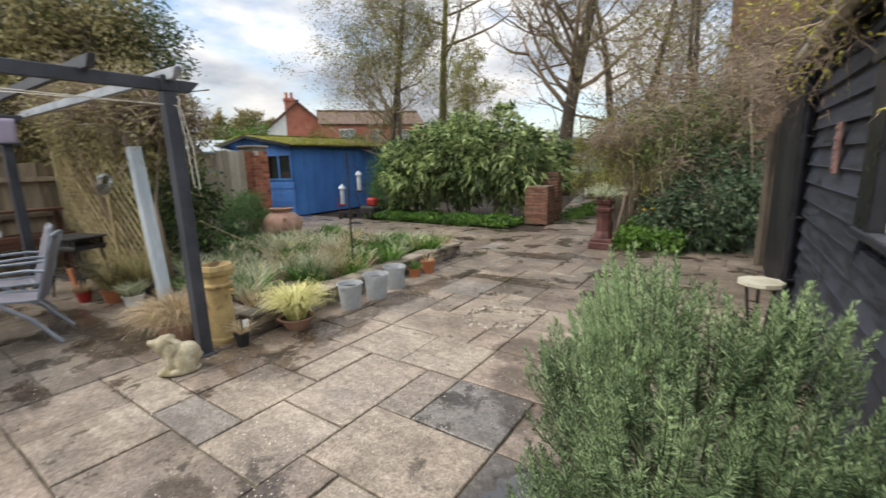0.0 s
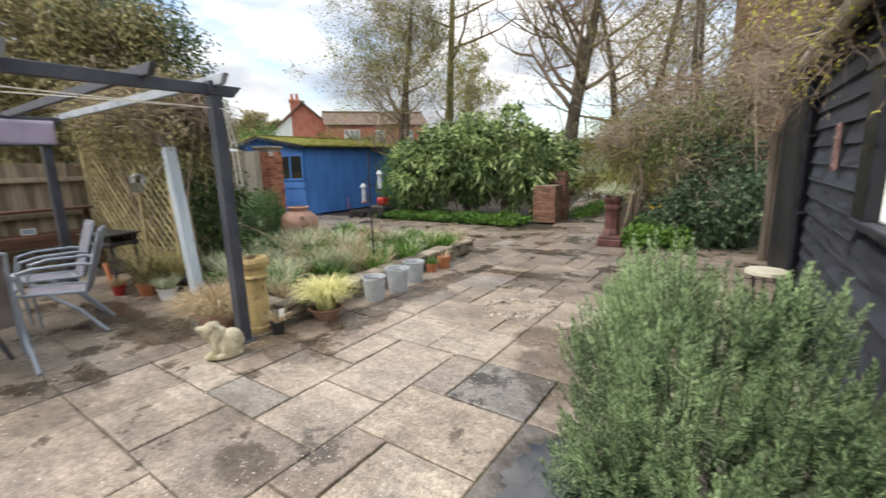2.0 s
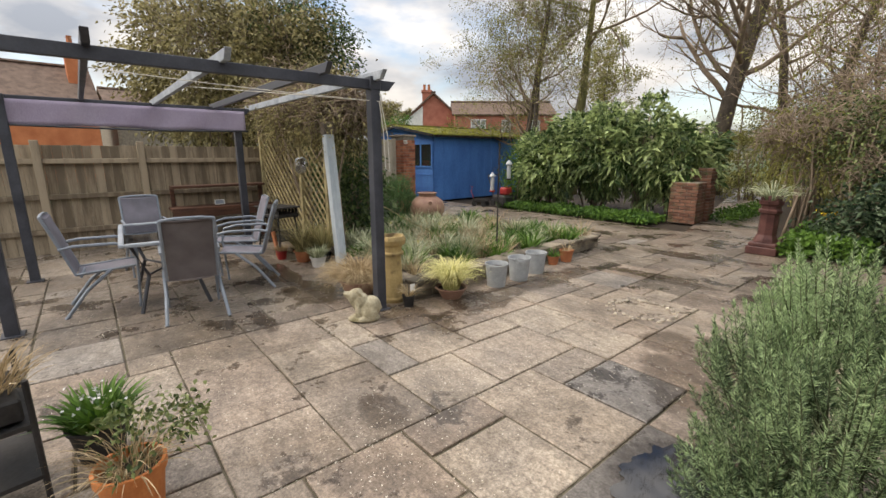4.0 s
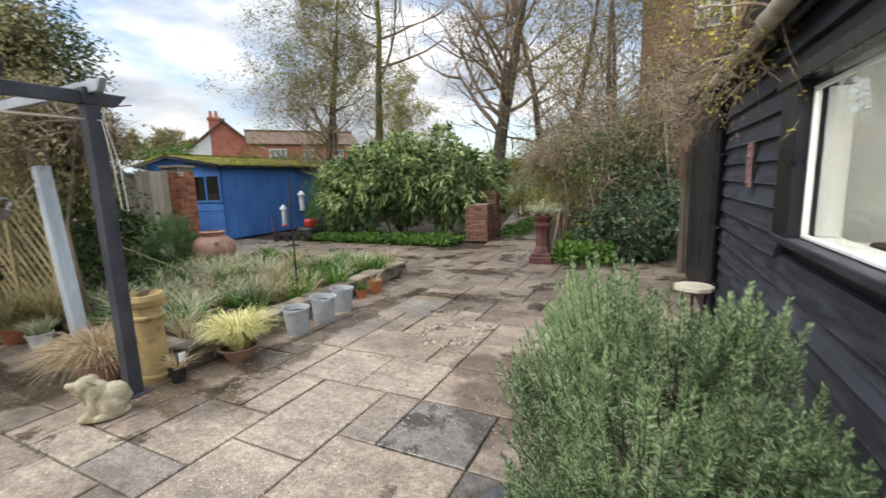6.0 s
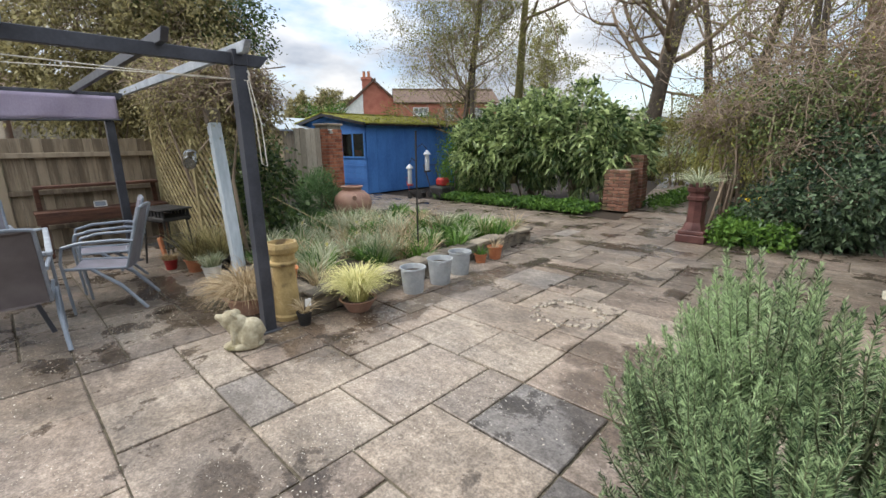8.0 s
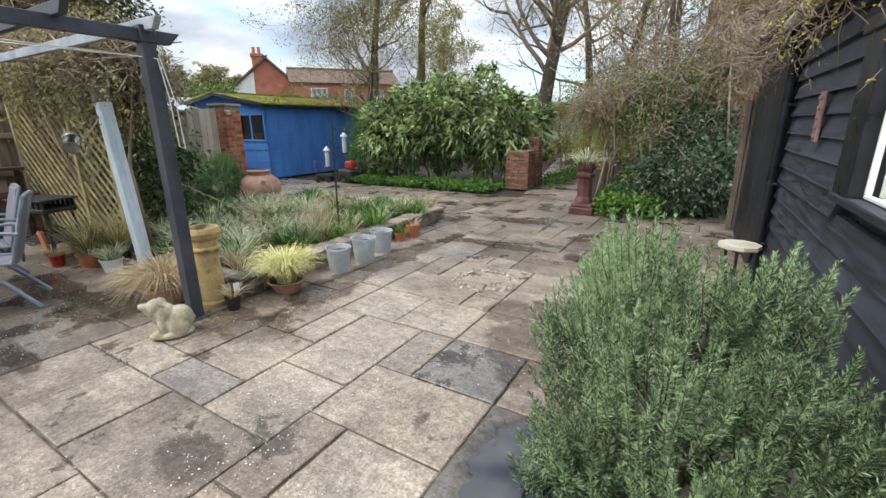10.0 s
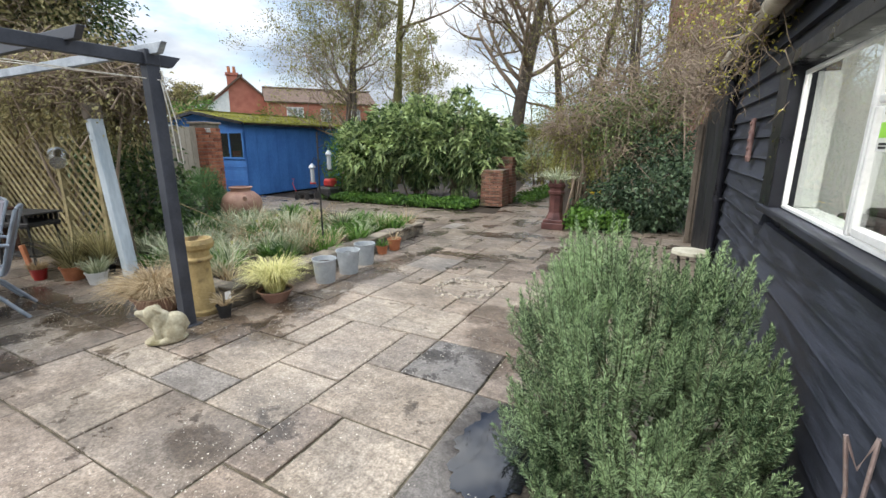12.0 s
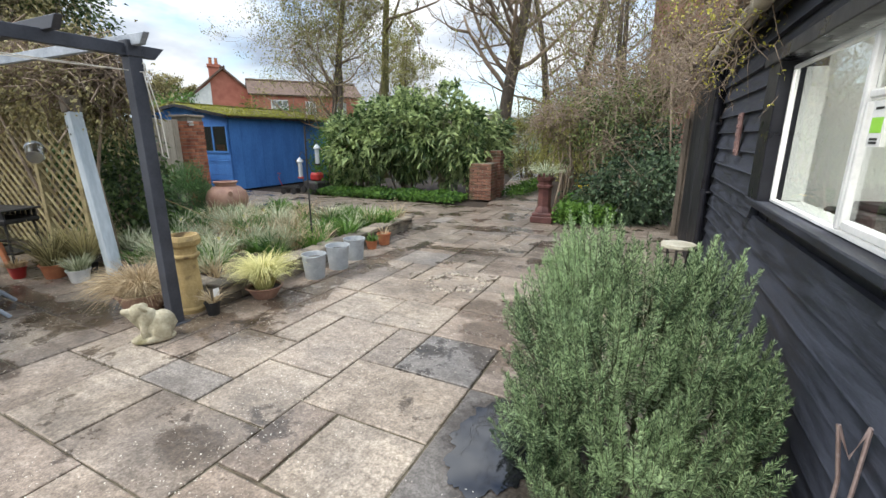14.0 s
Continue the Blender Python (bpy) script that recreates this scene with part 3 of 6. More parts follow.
for pz in (0.42, 0.96, 1.62):
    tube(bm, [(WX - 0.045, 4.70, pz), (WX - 0.045, 4.70, pz + 0.055)], 0.044, 10)
    box(bm, (WX - 0.01, 4.70, pz + 0.027), (0.05, 0.13, 0.02), 0.003)
part("downpipe", bm, M_BLACKTRIM, studio, "black rainwater pipe", True)
part("corner_trim", boxes(((WX + 0.03, W_END + 0.02, 1.12), (0.07, 0.05, 2.24)), bevel=0.004), M_BLACKTRIM, studio)
# smooth tarred sheets carry the wall on past the pipe
for k in range(2):
    part("sheet", boxes(((WX - 0.01, 5.38 + 1.19 * k, 1.10), (0.03, 1.18, 2.2)), bevel=0.004), M_TAR, studio, "smooth tarred sheet")
part("sheet_core", boxes(((WX + 0.10, 5.97, 1.10), (0.18, 2.4, 2.2))), M_BLACKTRIM, studio)
# window set in its opening
y0, y1, z0, z1 = WIN
window_1 = thing("window_1", "white casement window with a small top light", "window", kind="structure")
fr = 0.020
part("window_frame", boxes(((WX + 0.055, (y0 + y1) / 2, z0 + fr / 2), (0.03, y1 - y0, fr)), ((WX + 0.055, (y0 + y1) / 2, z1 - fr / 2), (0.03, y1 - y0, fr)),
                           ((WX + 0.055, y0 + fr / 2, (z0 + z1) / 2), (0.03, fr, z1 - z0 - 2 * fr)), ((WX + 0.055, y1 - fr / 2, (z0 + z1) / 2), (0.03, fr, z1 - z0 - 2 * fr)), bevel=0.004), M_WHITE, window_1)
ym = 1.71
part("mullion", boxes(((WX + 0.054, ym, (z0 + z1) / 2), (0.036, 0.034, z1 - z0 - 2 * fr)), bevel=0.005), M_WHITE, window_1)
part("transom", boxes(((WX + 0.058, (y0 + fr + ym - 0.03) / 2, z1 - 0.23), (0.034, ym - 0.03 - y0 - fr, 0.028)), bevel=0.005), M_WHITE, window_1)
part("casement", boxes(((WX + 0.048, ym - 0.045, (z0 + z1) / 2 - 0.11), (0.03, 0.022, 0.44)), ((WX + 0.048, y0 + 0.045, (z0 + z1) / 2 - 0.11), (0.03, 0.022, 0.44)),
                       ((WX + 0.048, (y0 + ym) / 2, z0 + 0.045), (0.03, ym - y0 - 0.125, 0.032)), bevel=0.004), M_WHITE, window_1)
for a, b, c, d in ((ym + 0.03, y1 - fr, z0 + fr, z1 - fr), (y0 + fr, ym - 0.03, z0 + fr, z1 - 0.25), (y0 + fr, ym - 0.03, z1 - 0.21, z1 - fr)):
    g = part("pane", boxes(((WX + 0.056, (a + b) / 2, (c + d) / 2), (0.005, b - a, d - c))), M_GLASS, window_1)
    g.visible_shadow = False
part("window_sill", boxes(((WX + 0.02, (y0 + y1) / 2 + 0.085, z0 - 0.022), (0.11, y1 - y0 + 0.33, 0.04)), bevel=0.006), M_BLACK, window_1, "black painted sill")
part("lining", boxes(((WX + 0.03, y1 + 0.13, (z0 + z1) / 2), (0.10, 0.25, z1 - z0 + 0.06)),
                     ((WX + 0.02, (y0 + y1) / 2 + 0.1, z1 + 0.06), (0.12, y1 - y0 + 0.36, 0.07)), bevel=0.004), M_BLACKTRIM, window_1, "black window surround")
# what the window shows of the room
room = thing("room_shell", "pale painted room seen through the window", "room", kind="structure")
part("back_wall", boxes(((WX + 2.6, 2.0, 1.24), (0.1, 6.2, 2.3))), M_ROOM, room)
part("reveal", boxes(((WX + 0.15, y1 - 0.004, (z0 + z1) / 2), (0.10, 0.006, z1 - z0 - 0.02)), ((WX + 0.15, (y0 + y1) / 2, z0 + 0.004), (0.10, y1 - y0 - 0.02, 0.006))), M_ROOM, room)
part("end_wall", boxes(((WX + 1.36, 3.45, 1.24), (2.34, 0.1, 2.3)), ((WX + 1.4, -1.0, 1.24), (2.4, 0.1, 2.3))), M_ROOM, room)
part("room_ceiling", boxes(((WX + 1.4, 2.0, 2.38), (2.4, 6.0, 0.05))), M_ROOM, room)
part("room_floor", boxes(((WX + 1.4, 2.0, 0.1), (2.4, 6.0, 0.05))), M_OLDWOOD, room)
# added fill light with no known fixture, brightens the room behind the glass
lamp = new("room_fill", bpy.data.lights.new("room_fill", "AREA"))
lamp.data.energy, lamp.data.size, lamp.data.color = 25, 0.9, (1.0, 0.97, 0.92)
lamp.matrix_world = pose(WX + 1.3, 1.9, 2.33)
desk = thing("desk", "white desk behind the window with papers", "desk", pose(WX + 0.55, 2.0, 0))
part("desktop", boxes(((0, 0, 1.06), (0.7, 2.4, 0.03)), bevel=0.004), M_WHITE, desk)
for x in (-0.3, 0.3):
    for y in (-1.1, 1.1):
        part("leg", boxes(((x, y, 0.59), (0.05, 0.05, 0.92))), M_IRON, desk)
rng = random.Random(8)
for k in range(9):
    p = thing("paper", "loose sheet of white paper on the desk", "paper", pose(WX + 0.3 + rng.uniform(0, 0.3), 1.35 + k * 0.09, 1.077 + 0.002 * k, 0, 0, rng.uniform(-40, 40)), group="papers")
    part("sheet", boxes(((0, 0, 0), (0.21, 0.15, 0.0015))), M_WHITE, p)
printer = thing("printer", "dark grey desktop printer", "printer", pose(WX + 0.42, 2.35, 1.075, 0, 0, 10))
part("case", boxes(((0, 0, 0.05), (0.3, 0.36, 0.09)), ((0.05, 0, 0.11), (0.2, 0.3, 0.04)), bevel=0.012), M_IRON, printer)
bottle = thing("spray_bottle", "white plastic spray bottle on the desk", "bottle", pose(WX + 0.3, 1.62, 1.075))
part("bottle_body", lathe([(0.001, 0), (0.035, 0.002), (0.037, 0.1), (0.016, 0.13), (0.014, 0.15), (0.001, 0.151)], 14), M_WHITE, bottle, smooth=True)
part("nozzle", boxes(((0.0, 0.015, 0.17), (0.02, 0.06, 0.03)), bevel=0.005), M_PLAIN, bottle)
st = thing("window_notice", "white notice with a lime green square", "sign", pose(WX + 0.046, 1.585, 1.56))
part("card", boxes(((0, 0, 0), (0.002, 0.10, 0.15))), M_WHITE, st)
part("green_square", boxes(((-0.0015, 0, -0.005), (0.001, 0.08, 0.05))), M_GREENSTICK, st, "lime green square")
for dz in (0.05, -0.05, -0.062):
    part("bar", boxes(((-0.002, 0, dz), (0.001, 0.055, 0.008))), M_IRON, st)
st = thing("window_notice", "small white notice with a blue mark", "sign", pose(WX + 0.046, 1.37, 1.60))
part("card", boxes(((0, 0, 0), (0.002, 0.10, 0.10))), M_WHITE, st)
part("bar", boxes(((-0.002, 0, 0.012), (0.001, 0.025, 0.03))), M_BLUE, st)
part("bar", boxes(((-0.002, 0, -0.03), (0.001, 0.07, 0.008))), M_IRON, st)
plaque = thing("wall_plaque", "narrow rusty pink cast plaque on the boards", "plaque", pose(WX - 0.012, 3.60, 1.54))
bm = boxes(((0, 0, 0), (0.02, 0.11, 0.31)), bevel=0.006)
for k in range(5):
    box(bm, (-0.012, 0, -0.12 + k * 0.06), (0.012, 0.06, 0.026), 0.004)
part("plate", bm, M_RUST, plaque)
orn = thing("wall_planter", "rusty scrolled iron wall planter with red succulents", "planter", pose(WX - 0.03, 0.625, 1.49))
part("frame", boxes(((0, 0, 0.07), (0.05, 0.36, 0.012)), ((0, 0, -0.07), (0.05, 0.36, 0.012)), ((0, -0.18, 0), (0.05, 0.012, 0.14)), ((0, 0.18, 0), (0.05, 0.012, 0.14)), bevel=0.003), M_RUST, orn)
for k in range(5):
    bm = bmesh.new()
    c = -0.14 + 0.07 * k
    tube(bm, [(-0.02, c + 0.033 * math.cos(a), -0.02 + 0.04 * math.sin(a)) for a in np.linspace(0, 5.6, 12)], 0.007, 6)
    tube(bm, [(-0.02, c, 0.02), (-0.02, c, 0.055)], 0.008, 6)
    part("scroll", bm, M_RUST, orn, smooth=True)
rs = np.random.default_rng(5)
P = np.stack([rs.uniform(-0.012, 0.015, 420), rs.uniform(-0.17, 0.09, 420), rs.uniform(-0.03, 0.065, 420)], 1)
leaves("succulent_work", P, rs.normal(size=(420, 3)) + [-0.6, 0, 0.4], 0.035, 0.014, L_RED, orn, 5, "dark red succulents")
letter = thing("letter_sign", "bent copper tube letter M standing by the boards", "letter", pose(0.985, 1.06, 0, 0, 0, -8))
bm = bmesh.new()
tube(bm, [(-0.006, 0, 0.0), (-0.004, 0, 0.55), (-0.032, 0, 0.725)], 0.006, 8)
tube(bm, [(-0.032, 0, 0.725), (0.006, 0, 0.63), (0.034, 0, 0.74)], 0.006, 8)
tube(bm, [(0.034, 0, 0.74), (0.032, 0, 0.55), (0.02, 0, 0.0)], 0.006, 8)
part("tube", bm, M_COPPER, letter)
for ob in set(bpy.data.objects) - before_studio:
    if ob.parent is None:
        ob.matrix_basis = ASKEW @ ob.matrix_basis
# grey boards close the gap behind the evergreen
scr = thing("weathered_screen", "weathered grey board screen beside the tarred wall", "screen", pose(0.70, 7.28, 0))
part("plank", boxes(((0.02, 0.0, 0.90), (0.07, 0.025, 1.80)), bevel=0.004), M_BARK, scr)
part("post", boxes(((0.075, 0.04, 0.95), (0.06, 0.06, 1.9)), bevel=0.006), M_BARK, scr, "weathered grey post")
stable = thing("stone_table", "small iron table with a pale mossy stone top", "table", pose(0.635, 3.60, 0) @ Matrix.Diagonal((1, 1, 0.90, 1)))
bm = lathe([(0.001, 0.70), (0.125, 0.70), (0.14, 0.712), (0.137, 0.738), (0.001, 0.742)], 9)
part("tabletop", bm, M_STONETOP, stable)
for k in range(3):
    bm = bmesh.new()
    a = k * 2.094 + 0.4
    tube(bm, [(0.16 * math.cos(a), 0.16 * math.sin(a), 0.0), (0.05 * math.cos(a), 0.05 * math.sin(a), 0.34), (0.10 * math.cos(a), 0.10 * math.sin(a), 0.705)], 0.012, 6)
    part("leg", bm, M_IRON, stable)

# ---- pergola ----
PX, PY, PR = -3.09, 1.63, -6.72
pergola = thing("pergola", "grey metal garden pergola with open rafters", "pergola")
for x, y in ((PX, PY), (PX, -1.12), (PR, 1.40), (PR + 0.1, -1.12), (-4.52, -1.14)):
    part("post", boxes(((x, y, 1.04), (0.095, 0.095, 2.08)), ((x, y, 0.008), (0.16, 0.16, 0.016)), bevel=0.004), M_GREY, pergola)
    part("post_cap", boxes(((x, y, 2.135), (0.105, 0.105, 0.11)), bevel=0.005), M_GREY, pergola)


def scarf(p0, p1, w, h, name, material):
    """A beam whose ends are cut on the slant."""
    p0, p1 = Vector(p0), Vector(p1)
    d = (p1 - p0).normalized()
    s = d.cross(Vector((0, 0, 1))).normalized() * w / 2
    bm = bmesh.new()
    up = Vector((0, 0, h / 2))
    ring = []
    for p, k in ((p0, -1), (p1, 1)):
        for sg in (-1, 1):
            ring += [bm.verts.new(p + s * sg - up - d * k * h * 0.9), bm.verts.new(p + s * sg + up)]
    a = ring
    for q in ((0, 1, 3, 2), (4, 6, 7, 5), (0, 4, 5, 1), (2, 3, 7, 6), (0, 2, 6, 4), (1, 5, 7, 3)):
        bm.faces.new([a[i] for i in q])
    bmesh.ops.recalc_face_normals(bm, faces=bm.faces)
    bmesh.ops.bevel(bm, geom=list(bm.edges), offset=0.004, segments=1, affect="EDGES")
    part(name, bm, material, pergola)


scarf((PX, -1.5, 2.125), (PX, 1.86, 2.125), 0.05, 0.085, "beam", M_GREY)
scarf((PR, -1.5, 2.15), (PR, 1.62, 2.15), 0.05, 0.085, "beam", M_GREY)
for y in (-1.12, -0.37, 0.39, 1.13, 1.63):
    scarf((PR - 0.2, y - 0.02, 2.205), (PX + 0.22, y, 2.19), 0.045, 0.075, "rafter", M_RAFTER if y in (0.39, 1.63) else M_GREY)
aw = thing("awning", "lilac grey canvas valance hung along the pergola beam", "awning", pose(PR + 0.04, 0.08, 0))
vs, fs = [], []
NX, NZ = 60, 6
for i in range(NX + 1):
    y = -1.2 + 2.62 * i / NX
    for k in range(NZ + 1):
        sag = 0.02 * math.exp(-((y - 0.3) / 0.25) ** 2) - 0.012 * math.cos(y * 1.7)
        vs.append((0.035 + 0.012 * math.sin(y * 9 + k * 0.5) * k / NZ + 0.03 * math.exp(-((y - 0.25) / 0.06) ** 2) * (1 - k / NZ), y, 2.145 - (0.29 + sag) * k / NZ))
for i in range(NX):
    for k in range(NZ):
        a = i * (NZ + 1) + k
        fs.append((a, a + 1, a + NZ + 2, a + NZ + 1))
can = cloth("canvas", vs, fs, M_AWNING, aw, smooth=True)
sol = can.modifiers.new("thick", "SOLIDIFY")
sol.thickness = 0.006
bm = bmesh.new()
tube(bm, [(0.04, -1.25, 1.855), (0.04, 0.3, 1.835), (0.04, 1.45, 1.86)], 0.014, 6)
part("hem_bar", bm, M_DARKFRAME, aw)
line = thing("washing_line", "white washing line looped on a hook", "cord", pose(0, 0, 0))
bm = bmesh.new()
hook = Vector((PX + 0.055, PY + 0.03, 1.98))
for o, end in ((0.0, (-4.1, -0.37, 2.19)), (0.02, (-4.6, 0.39, 2.17))):
    e = Vector(end)
    tube(bm, [hook.lerp(e, k / 8) - Vector((0, 0, 0.015 * math.sin(math.pi * k / 8) - o * math.sin(math.pi * k / 8))) for k in range(9)], 0.004, 5)
part("line", bm, M_ROPE, line)
bm = bmesh.new()
tube(bm, [hook, hook + Vector((0.02, 0.02, -0.25)), hook + Vector((0.03, 0.03, -0.60)), hook + Vector((0.05, 0.06, -0.62)), hook + Vector((0.045, 0.05, -0.3)), hook + Vector((0.0, 0.01, 0.03))], 0.0045, 5)
tube(bm, [hook + Vector((0.02 * math.cos(a), 0.01, 0.03 + 0.035 * math.sin(a))) for a in np.linspace(0, 6.2, 9)], 0.006, 5)
part("loop", bm, M_ROPE, line)

# ---- blue shed, brick pier, gate ----
shed = thing("garden_shed", "faded blue timber shed with a mossy felt roof", "shed", pose(-10.75, 8.35, 0, 0, 0, 3))
SH, SL, SW = 2.15, 5.0, 3.8
part("side_wall", boxes(((-0.03, SL / 2, SH / 2), (0.06, SL, SH))), M_BLUE, shed)
bm = bmesh.new()
prof = [(0, 0), (-SW, 0), (-SW, SH), (-SW / 2, SH + 0.30), (0, SH)]
a = [bm.verts.new((x - 0.0, 0.0, z)) for x, z in prof]
b = [bm.verts.new((x - 0.0, 0.05, z)) for x, z in prof]
bm.faces.new(a)
bm.faces.new(b[::-1])
for i in range(5):
    bm.faces.new((a[i], b[i], b[(i + 1) % 5], a[(i + 1) % 5]))
bmesh.ops.recalc_face_normals(bm, faces=bm.faces)
part("front_wall", bm, M_BLUE, shed)
part("back_wall", boxes(((-SW / 2, SL - 0.03, SH / 2), (SW, 0.05, SH)), ((-SW + 0.03, SL / 2, SH / 2), (0.05, SL, SH))), M_BLUE, shed)
for k in range(12):
    part("slat", boxes(((0.012, 0.2 + k * 0.4, SH / 2), (0.012, 0.396, SH - 0.04)), bevel=0.002), M_BLUE, shed)
for k in range(9):
    part("slat", boxes(((-SW / 2, -0.014, 0.1 + k * 0.145), (SW - 0.02, 0.018, 0.138)), bevel=0.004), M_BLUE, shed)
for sgn in (-1, 1):
    bm = bmesh.new()
    for y in np.linspace(-0.22, SL + 0.15, 15):
        for u in np.linspace(0, 1, 6):
            x = -SW / 2 + sgn * (SW / 2 + 0.22) * u
            w = 0.012 * noise.noise(Vector((x * 3, y * 3, 5)))
            bm.verts.new((x, y, SH + 0.36 - 0.36 * u + w))
    bm.verts.ensure_lookup_table()
    for i in range(14):
        for k in range(5):
            v = i * 6 + k
            bm.faces.new([bm.verts[j] for j in (v, v + 1, v + 7, v + 6)])
    r = part("roof", bm, M_MOSS, shed, "moss covered felt roof", True)
    md = r.modifiers.new("thick", "SOLIDIFY")
    md.thickness = 0.05
part("bargeboard", boxes(((0.205, SL / 2, SH - 0.045), (0.02, SL + 0.3, 0.08))), M_BLACKTRIM, shed)
rngm = np.random.default_rng(30)
P = np.stack([rngm.uniform(-SW / 2, 0.2, 2600), rngm.uniform(-0.1, SL, 2600), np.zeros(2600)], 1)
P[:, 2] = SH + 0.36 - 0.36 * np.abs(P[:, 0] + SW / 2) / (SW / 2 + 0.22)
leaves("moss", P, rngm.normal(size=(2600, 3)) * 0.6 + [0, 0, 0.5], 0.035, 0.04, leaf("moss_tuft", (0.10, 0.11, 0.01), (0.34, 0.33, 0.04), rough=0.9), shed, 30, "yellow green moss")
win = part("window_frame", boxes(*[((x - 0.62, -0.03, z), s) for x, z, s in ((0, 1.86, (1.16, 0.04, 0.05)), (0, 1.12, (1.16, 0.04, 0.05)), (-0.56, 1.49, (0.05, 0.04, 0.70)), (0.56, 1.49, (0.05, 0.04, 0.70)), (0, 1.49, (0.05, 0.04, 0.70)))]), M_BLUE, shed)
for x in (-0.90, -0.34):
    part("pane", boxes(((x, -0.034, 1.49), (0.52, 0.006, 0.69))), M_SMOKE, win)
part("red_box", boxes(((-0.36, -0.029, 1.24), (0.34, 0.003, 0.18))), M_RED, win, "red box behind the pane")
# black panel on the wall stands in for the shed's unlit inside
part("interior_shade_panel", boxes(((-0.62, -0.014, 1.49), (1.10, 0.028, 0.69))), M_IRON, win)
for z in (0.30, 0.86):
    part("ledge", boxes(((-SW / 2, -0.03, z), (SW - 0.02, 0.02, 0.03)), bevel=0.003), M_BLUE, shed)
for sg in (-1, 1):
    bm = bmesh.new()
    box(bm, (-SW / 2 + sg * (SW / 4 + 0.11), -0.21, SH + 0.13), (SW / 2 + 0.24, 0.022, 0.09), 0.003, Euler((0, sg * math.atan2(0.36, SW / 2 + 0.22), 0)).to_matrix())
    part("bargeboard", bm, M_BLACKTRIM, shed)
pier = thing("brick_pier", "weathered red brick gate pier", "pier", pose(-9.20, 6.10, 0, 0, 0, 12))
part("mortar_core", boxes(((0, 0, 0.98), (0.42, 0.42, 1.96))), M_MORTAR, pier)
part("coping", boxes(((0, 0, 1.985), (0.50, 0.50, 0.05)), bevel=0.01), M_WALLSTONE, pier)


def brick_mesh(l, d, h, mat):
    bm = boxes(((0, 0, 0), (l, d, h)), bevel=0.006)
    me = bpy.data.meshes.new("brick")
    bm.to_mesh(me)
    bm.free()
    me.materials.append(mat)
    return me


BRICK, HALF = brick_mesh(0.213, 0.10, 0.064, M_BRICK), brick_mesh(0.10, 0.10, 0.064, M_BRICK)
OLD, OLD_HALF = brick_mesh(0.213, 0.10, 0.064, M_OLDBRICK), brick_mesh(0.10, 0.10, 0.064, M_OLDBRICK)


def lay(parent, me, m):
    ob = new("brick", me)
    ob.parent = parent
    ob.matrix_basis = m
    return ob


rng_k = random.Random(3)


def brick_column(parent, n, courses, z0=0.04, BRICK=BRICK, HALF=HALF):
    """Courses of a square pier n half-bricks wide, each face its own bricks."""
    w = n * 0.1125
    for c in range(courses):
        for side in range(4):
            row, x = [], -w / 2
            if (c + side) % 2:
                row.append((HALF, x + 0.05))
                x += 0.1125
            while x < w / 2 - 0.05:
                if x + 0.225 <= w / 2 + 0.02:
                    row.append((BRICK, x + 0.107))
                    x += 0.225
                else:
                    row.append((HALF, x + 0.05))
                    x += 0.1125
            for me, cx in row:
                j = rng_k.uniform(-0.004, 0.006)
                lay(parent, me, pose(0, 0, 0, 0, 0, side * 90) @ pose(cx, -w / 2 + 0.05 - j, z0 + c * 0.075, 0, 0, rng_k.uniform(-1, 1)))


brick_column(pier, 4, 25)
gate = thing("gate_panel", "pale grey weathered plank gate beside the brick pier", "gate", pose(-9.14, 5.84, 0, 0, 0, 98))
for k in range(5):
    part("plank", boxes(((-0.08 - k * 0.145, 0, 0.97), (0.138, 0.025, 1.86 - 0.02 * (k % 3))), bevel=0.004), M_PALEWOOD, gate)
for z in (0.4, 1.5):
    part("rail", boxes(((-0.37, 0.03, z), (0.72, 0.035, 0.09)), bevel=0.004), M_PALEWOOD, gate)
bl = thing("wall_light", "small bracket lamp on the brick pier", "lamp", pose(-8.93, 6.0, 1.80))
part("bracket", boxes(((0, 0, 0), (0.05, 0.10, 0.05)), ((0.04, -0.04, 0.05), (0.10, 0.08, 0.03)), bevel=0.008), M_PLAIN, bl)

